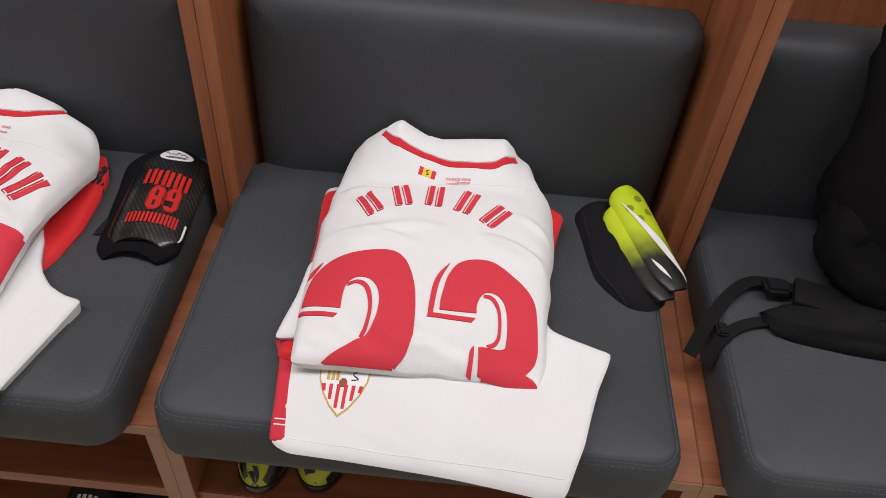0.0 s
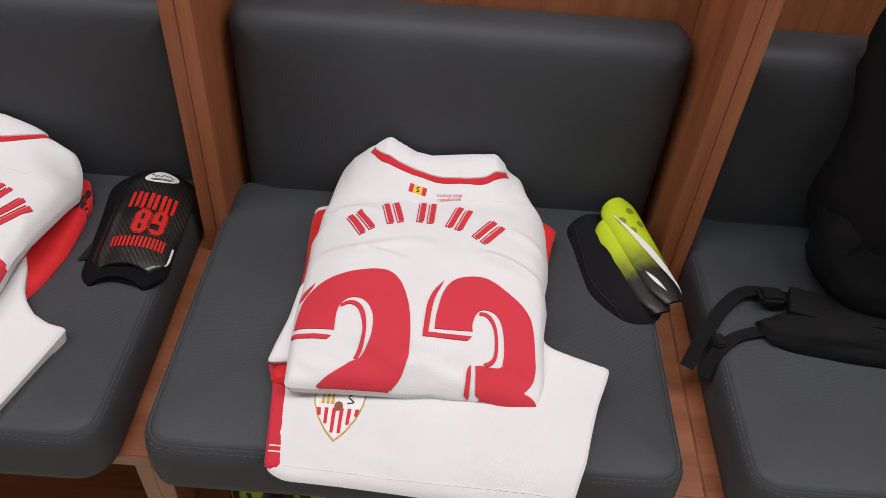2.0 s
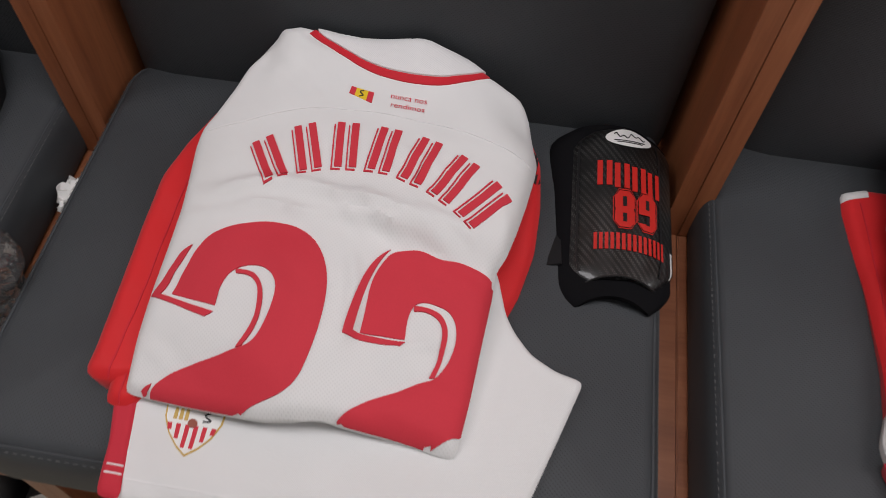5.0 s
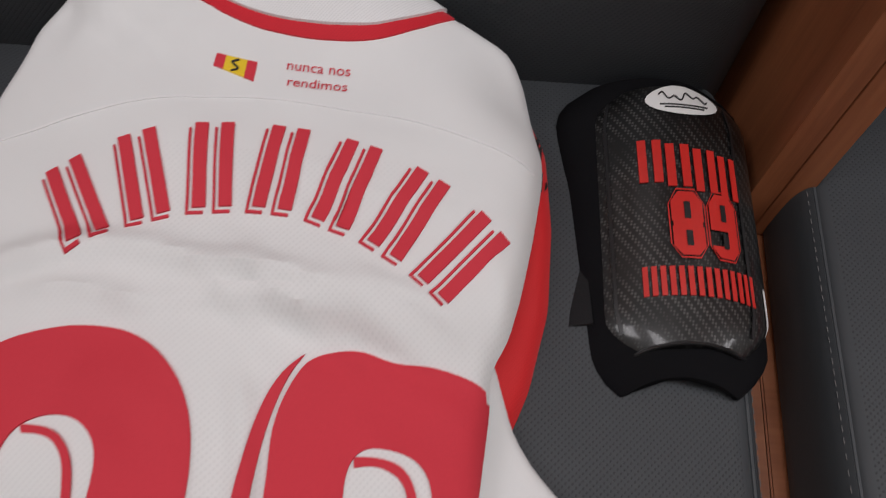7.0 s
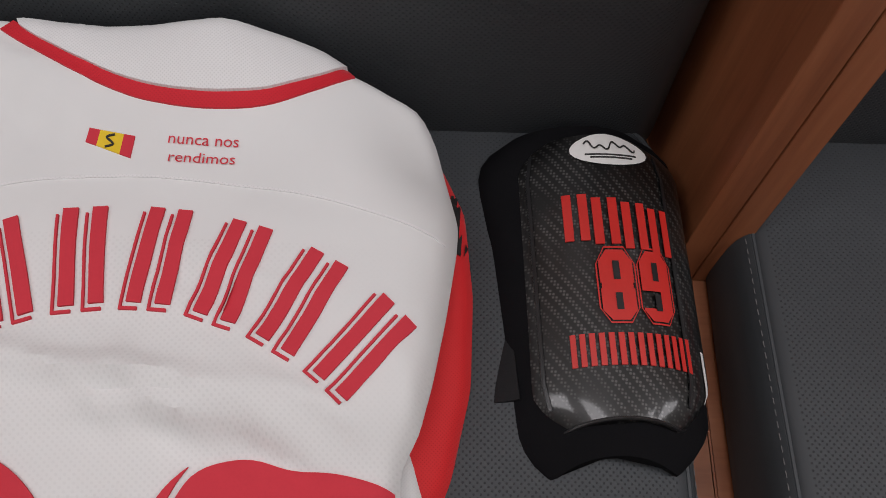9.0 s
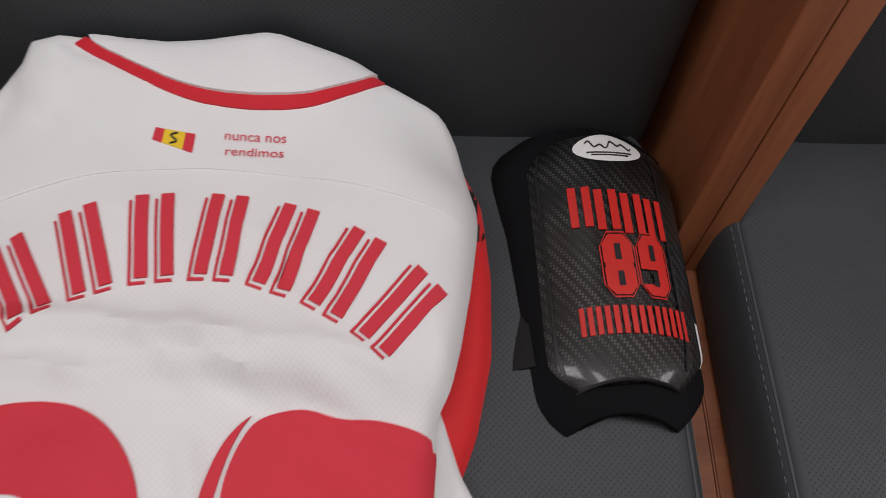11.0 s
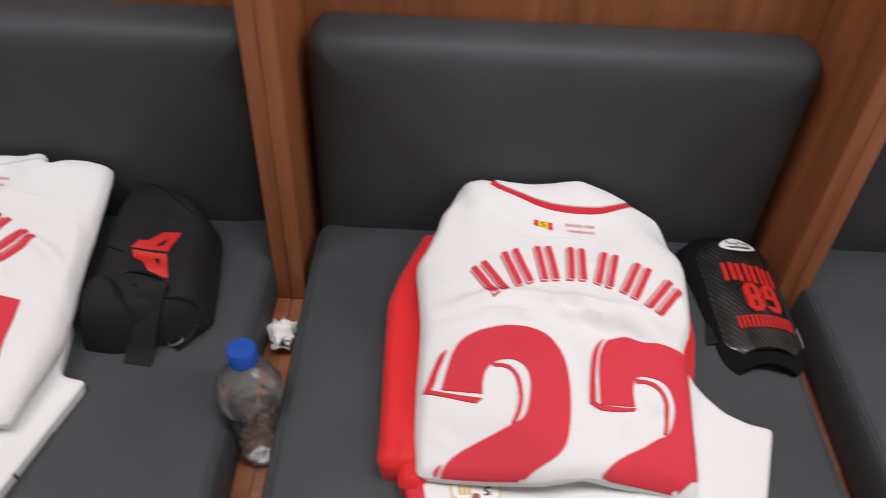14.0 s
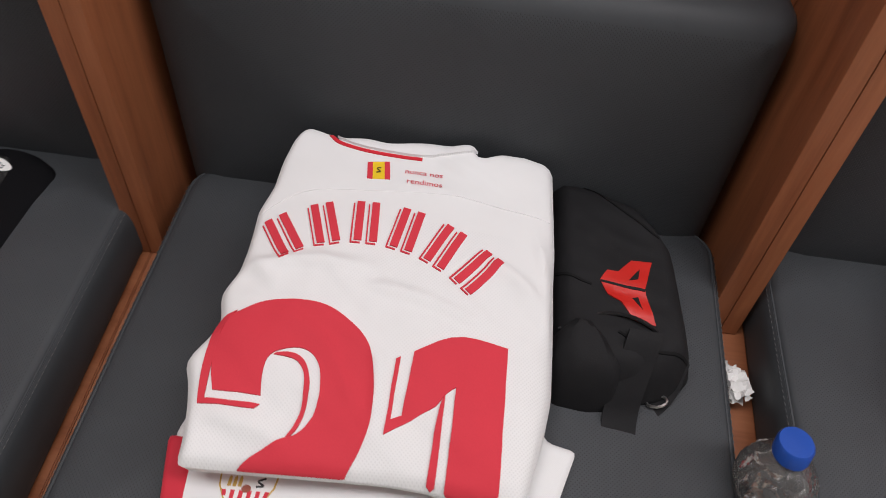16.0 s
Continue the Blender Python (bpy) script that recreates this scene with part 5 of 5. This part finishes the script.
# ---------------------------------------------------------------- backpack on seat 24
def lump(cx, cy, cz, rx, ry, rz, power, rough, seed, segs=56, rows=36):
    """A soft filled shape with creases."""
    rings = []
    for j in range(1, rows):
        b = math.pi * (j / rows - 0.5)
        ring = []
        for i in range(segs):
            a = 2 * math.pi * i / segs
            pw = lambda q: math.copysign(abs(q) ** power, q)
            d = Vector((pw(math.cos(b)) * pw(math.cos(a)), pw(math.cos(b)) * pw(math.sin(a)), pw(math.sin(b))))
            k = 1 + rough * noise.noise(d * 1.8 + Vector((seed, 0, 0))) + rough * 0.5 * (1 - 2 * abs(noise.noise(d * 4 + Vector((0, seed, 0)))))
            p = (cx + rx * d.x * k, cy + ry * d.y * k, cz + rz * d.z * k)
            ring.append((p[0], min(p[1], 1.150), max(p[2], seat_top(p[1]) + 0.006)))
        rings.append(ring)
    return loft(rings)


bag = thing("backpack", (0.80, 1.0, seat_top(1.0)), "large black backpack standing on the leather seat", "backpack")
part("main_compartment", lump(0.80, 1.01, 0.73, 0.255, 0.15, 0.28, 0.6, 0.11, 3.0), BLACK_WEB, bag)
part("front_pocket", lump(0.84, 0.92, 0.60, 0.19, 0.08, 0.14, 0.6, 0.14, 7.0), BLACK_WEB, bag)
part("zip", tube(curve([(0.62, 0.915, 0.56), (0.66, 0.872, 0.70), (0.80, 0.842, 0.765), (0.98, 0.86, 0.73)]), 0.003, 6), BLACK_GLOSS, bag)
part("side_pocket", lump(0.655, 0.985, 0.585, 0.115, 0.11, 0.115, 0.85, 0.08, 11.0), BLACK_WEB, bag)
part("slumped_flap", lump(0.76, 0.885, 0.487, 0.30, 0.055, 0.045, 0.9, 0.07, 15.0), BLACK_WEB, bag, "slack black flap lying on the seat")
part("shoulder_strap", ribbon([(0.66, 0.93, 0.56), (0.58, 0.925, 0.51), (0.52, 0.938, 0.503), (0.455, 0.955, 0.498), (0.41, 0.925, 0.487), (0.372, 0.875, 0.468), (0.352, 0.845, 0.44)], 0.020, 0.003), BLACK_WEB, bag, "black webbing strap")
part("shoulder_strap", ribbon([(0.68, 0.885, 0.50), (0.60, 0.875, 0.483), (0.50, 0.888, 0.485), (0.43, 0.878, 0.482), (0.39, 0.852, 0.470), (0.372, 0.830, 0.44)], 0.018, 0.003), BLACK_WEB, bag, "black webbing strap")
part("shoulder_strap", ribbon([(0.78, 0.87, 0.63), (0.68, 0.875, 0.55), (0.58, 0.90, 0.515), (0.50, 0.925, 0.510)], 0.055, 0.014), BLACK_WEB, bag, "padded black shoulder strap")
part("buckle", box(0.462, 0.500, 0.925, 0.957, 0.494, 0.511, 0.005), BLACK_GLOSS, bag, "black plastic buckle")
part("buckle", box(0.385, 0.402, 0.855, 0.880, 0.470, 0.481, 0.003), BLACK_GLOSS, bag)

# ---------------------------------------------------------------- shoes on the shelves
SHOE = [(0.0, 0.30, 0.30, 0.30), (0.03, 0.62, 0.52, 0.52), (0.09, 0.85, 0.72, 0.72), (0.2, 0.98, 0.88, 0.9), (0.33, 1.0, 1.0, 1.05), (0.5, 0.86, 0.86, 1.35), (0.7, 0.78, 0.80, 1.75), (0.88, 0.76, 0.78, 1.95), (0.97, 0.62, 0.64, 2.0), (1.0, 0.4, 0.42, 1.9)]


def shoe_section(x, y, z, length, half, high, s, k0, k1, spread=1.0):
    rows = np.array(SHOE)
    toe = math.sqrt(max(0.0, 1 - (1 - min(1.0, s / 0.26)) ** 2))
    w = (np.interp(s, rows[:, 0], rows[:, 1]) if s > 0.26 else 0.06 + 0.93 * toe) * half * spread
    h = (np.interp(s, rows[:, 0], rows[:, 3]) if s > 0.26 else 0.2 + 0.77 * toe) * high
    n = 14
    return [(x + w * math.cos(math.pi * (k0 + (k1 - k0) * i / n)), y + s * length, z + h * math.sin(math.pi * (k0 + (k1 - k0) * i / n)) ** 0.75) for i in range(n + 1)]


def shoe(x, y, z, label, upper, sole, group, length=0.275, half=0.046, high=0.062, panel=None):
    ob = thing("shoe", (x, y, z), label, "shoe", group=group)
    ss = [0, 0.003, 0.008, 0.016, 0.028, 0.045, 0.07, 0.1, 0.14, 0.19, 0.25, 0.33, 0.45, 0.58, 0.72, 0.86, 0.95, 1.0]
    up = part("upper", loft([shoe_section(x, y, z + 0.014, length, half, high, s, 0, 1) for s in ss]), upper, ob)
    rings = [[(px, y - 0.003 + (py - y) * 1.015) for px, py, pz in shoe_section(x, y, 0, length, half, 0, s, 0, 1)] for s in ss]
    outline = [(r[0][0], r[0][1]) for r in rings] + [(r[-1][0], r[-1][1]) for r in rings[::-1]]
    lev = [(0.95, 0.0005), (1.01, 0.004), (1.025, 0.012), (1.0, 0.018)]
    cy = y + length / 2
    bm = loft([[(x + (px - x) * k, cy + (py - cy) * (1 + (k - 1) * 0.3), z + h) for px, py in outline] for k, h in lev])
    part("sole", bm, sole, ob)
    part("toe_guard", loft([[(px + (px - x) * 0.02, py - 0.001, pz + 0.0012) for px, py, pz in shoe_section(x, y, z + 0.014, length, half, high, s, 0.02, 0.16)] for s in (0.02, 0.06, 0.1, 0.16, 0.24)], False, False, False), sole, up)
    part("lace_panel", loft([[(px, py, pz + 0.002) for px, py, pz in shoe_section(x, y, z + 0.014, length, half, high, s, 0.36, 0.64)] for s in (0.3, 0.36, 0.42, 0.5, 0.58, 0.66)], False, False, False), sole if upper is SAGE else upper, up)
    for t, k0, k1, s0, s1 in panel or ():
        part("overlay", loft([[(px, py - 0.0006, pz + 0.0012) for px, py, pz in shoe_section(x, y, z + 0.014, length, half, high, s0 + (s1 - s0) * i / 6, k0 + t * i / 6, k1 + t * i / 6)] for i in range(7)], False, False, False), BLACK_GLOSS, up, "black overlay")
    return ob


SHELF, FLOORBOARD = 0.186, GROUND + 0.046
shoe(-1.012, 0.722, SHELF, "sage grey trainer, toe outwards on the shelf", SAGE, SAGE_SOLE, "sage trainers on the shelf", half=0.042, high=0.072)
shoe(-0.922, 0.698, SHELF, "sage grey trainer, toe outwards on the shelf", SAGE, SAGE_SOLE, "sage trainers on the shelf", half=0.050, high=0.072)
shoe(-0.985, 0.714, FLOORBOARD, "sage grey trainer on the bottom board", SAGE, SAGE_SOLE, "sage trainers on the bottom board", half=0.041)
shoe(-0.890, 0.710, FLOORBOARD, "sage grey trainer on the bottom board", SAGE, SAGE_SOLE, "sage trainers on the bottom board", half=0.043)
shoe(-0.795, 0.755, SHELF, "dark slate trainer in the shade of the shelf", SLATE, BLACK_GLOSS, "dark trainers on the shelf")
shoe(-0.700, 0.750, SHELF, "dark slate trainer in the shade of the shelf", SLATE, BLACK_GLOSS, "dark trainers on the shelf")
LIME_PANELS = [(0.10, 0.04, 0.20, 0.0, 0.12), (-0.10, 0.72, 0.90, 0.0, 0.14), (0.16, 0.30, 0.40, 0.0, 0.05), (0.06, 0.44, 0.60, 0.0, 0.03)]
shoe(-0.272, 0.697, SHELF, "lime football boot with black toe", LIME_SHOE, BLACK_GLOSS, "lime boots on the shelf", half=0.043, panel=LIME_PANELS)
shoe(-0.182, 0.709, SHELF, "lime and black football boot", LIME_SHOE, BLACK_GLOSS, "lime boots on the shelf", half=0.043, panel=[(0.25, 0.2, 0.5, 0.0, 0.3), (-0.2, 0.5, 0.8, 0.02, 0.22)])
shoe(-0.285, 0.735, FLOORBOARD, "pale grey trainer on the bottom board", SAGE_SOLE, SAGE, "pale trainers on the bottom board")
shoe(-0.185, 0.735, FLOORBOARD, "pale grey trainer on the bottom board", SAGE_SOLE, SAGE, "pale trainers on the bottom board")


def slide(x, y, z, turn, label, logo=True):
    ob = thing("slide_sandal", (x, y, z), label, "sandal", group="black slide sandals")
    outline = [(x + px, y + py) for px, py in ((-0.030, 0.004), (0, -0.006), (0.030, 0.004), (0.046, 0.04), (0.050, 0.09), (0.042, 0.16), (0.038, 0.24), (0.02, 0.275), (-0.02, 0.275), (-0.038, 0.24), (-0.042, 0.16), (-0.050, 0.09), (-0.046, 0.04))]
    outline = rounded(outline, 2, 90)
    cx, cy = x, y + 0.13
    bm = loft([[(cx + (px - cx) * k, cy + (py - cy) * (1 + (k - 1) * 0.4), z + h) for px, py in outline] for k, h in ((0.95, 0.0), (1.0, 0.006), (1.0, 0.024), (0.93, 0.03), (0.6, 0.027))])
    part("footbed", bm, BLACK_FOAM_SHOE, ob)
    rows = []
    for j in range(9):
        v = j / 8
        rows.append([(x + 0.053 * math.cos(math.pi * i / 16), y + 0.035 + 0.085 * v + 0.02 * math.sin(math.pi * i / 16), z + 0.010 + (0.050 + 0.028 * v) * math.sin(math.pi * i / 16) ** 0.8) for i in range(17)])
    inner = [[(x + (a - x) * 0.93, b, z + 0.008 + (c - z - 0.008) * 0.92) for a, b, c in r] for r in rows]
    strap = part("strap", loft([r + q[::-1] for r, q in zip(rows, inner)]), BLACK_FOAM_SHOE, ob, "broad black strap")
    if logo:
        def on(u, v, lift=0.001):
            a = math.pi * (1 - u)
            return (x + 0.0535 * math.cos(a), y + 0.035 + 0.085 * v + 0.02 * math.sin(a), z + 0.010 + lift + (0.0505 + 0.028 * v) * math.sin(a) ** 0.8)
        for k in range(4):
            part("mark_bar", loft([[on(0.40 + 0.06 * k + 0.038 * i / 3, 0.42 + 0.2 * j / 3) for i in range(4)] for j in range(4)], False, False, False), WHITE_PRINT, strap)
        n = 14
        rows = [[on(0.30 + 0.45 * (i / n), 0.20 + 0.45 * (i / n) ** 2 - 0.12 * math.sin(math.pi * min(1, i / n + 0.12)) - 0.02), on(0.30 + 0.45 * (i / n), 0.22 + 0.45 * (i / n) ** 2)] for i in range(n + 1)]
        part("mark_flash", loft(rows, False, False, False), WHITE_PRINT, strap, "white curved mark")
    return ob


slide(-0.600, 0.634, FLOORBOARD, 0, "black slide sandal with white mark, on the bottom board")
slide(-0.486, 0.650, FLOORBOARD, 0, "plain-looking black slide sandal on the bottom board", False)
slide(-1.205, 0.628, FLOORBOARD, 0, "black slide sandal hanging over the plinth")
slide(-1.322, 0.645, FLOORBOARD, 0, "black slide sandal hanging over the plinth")
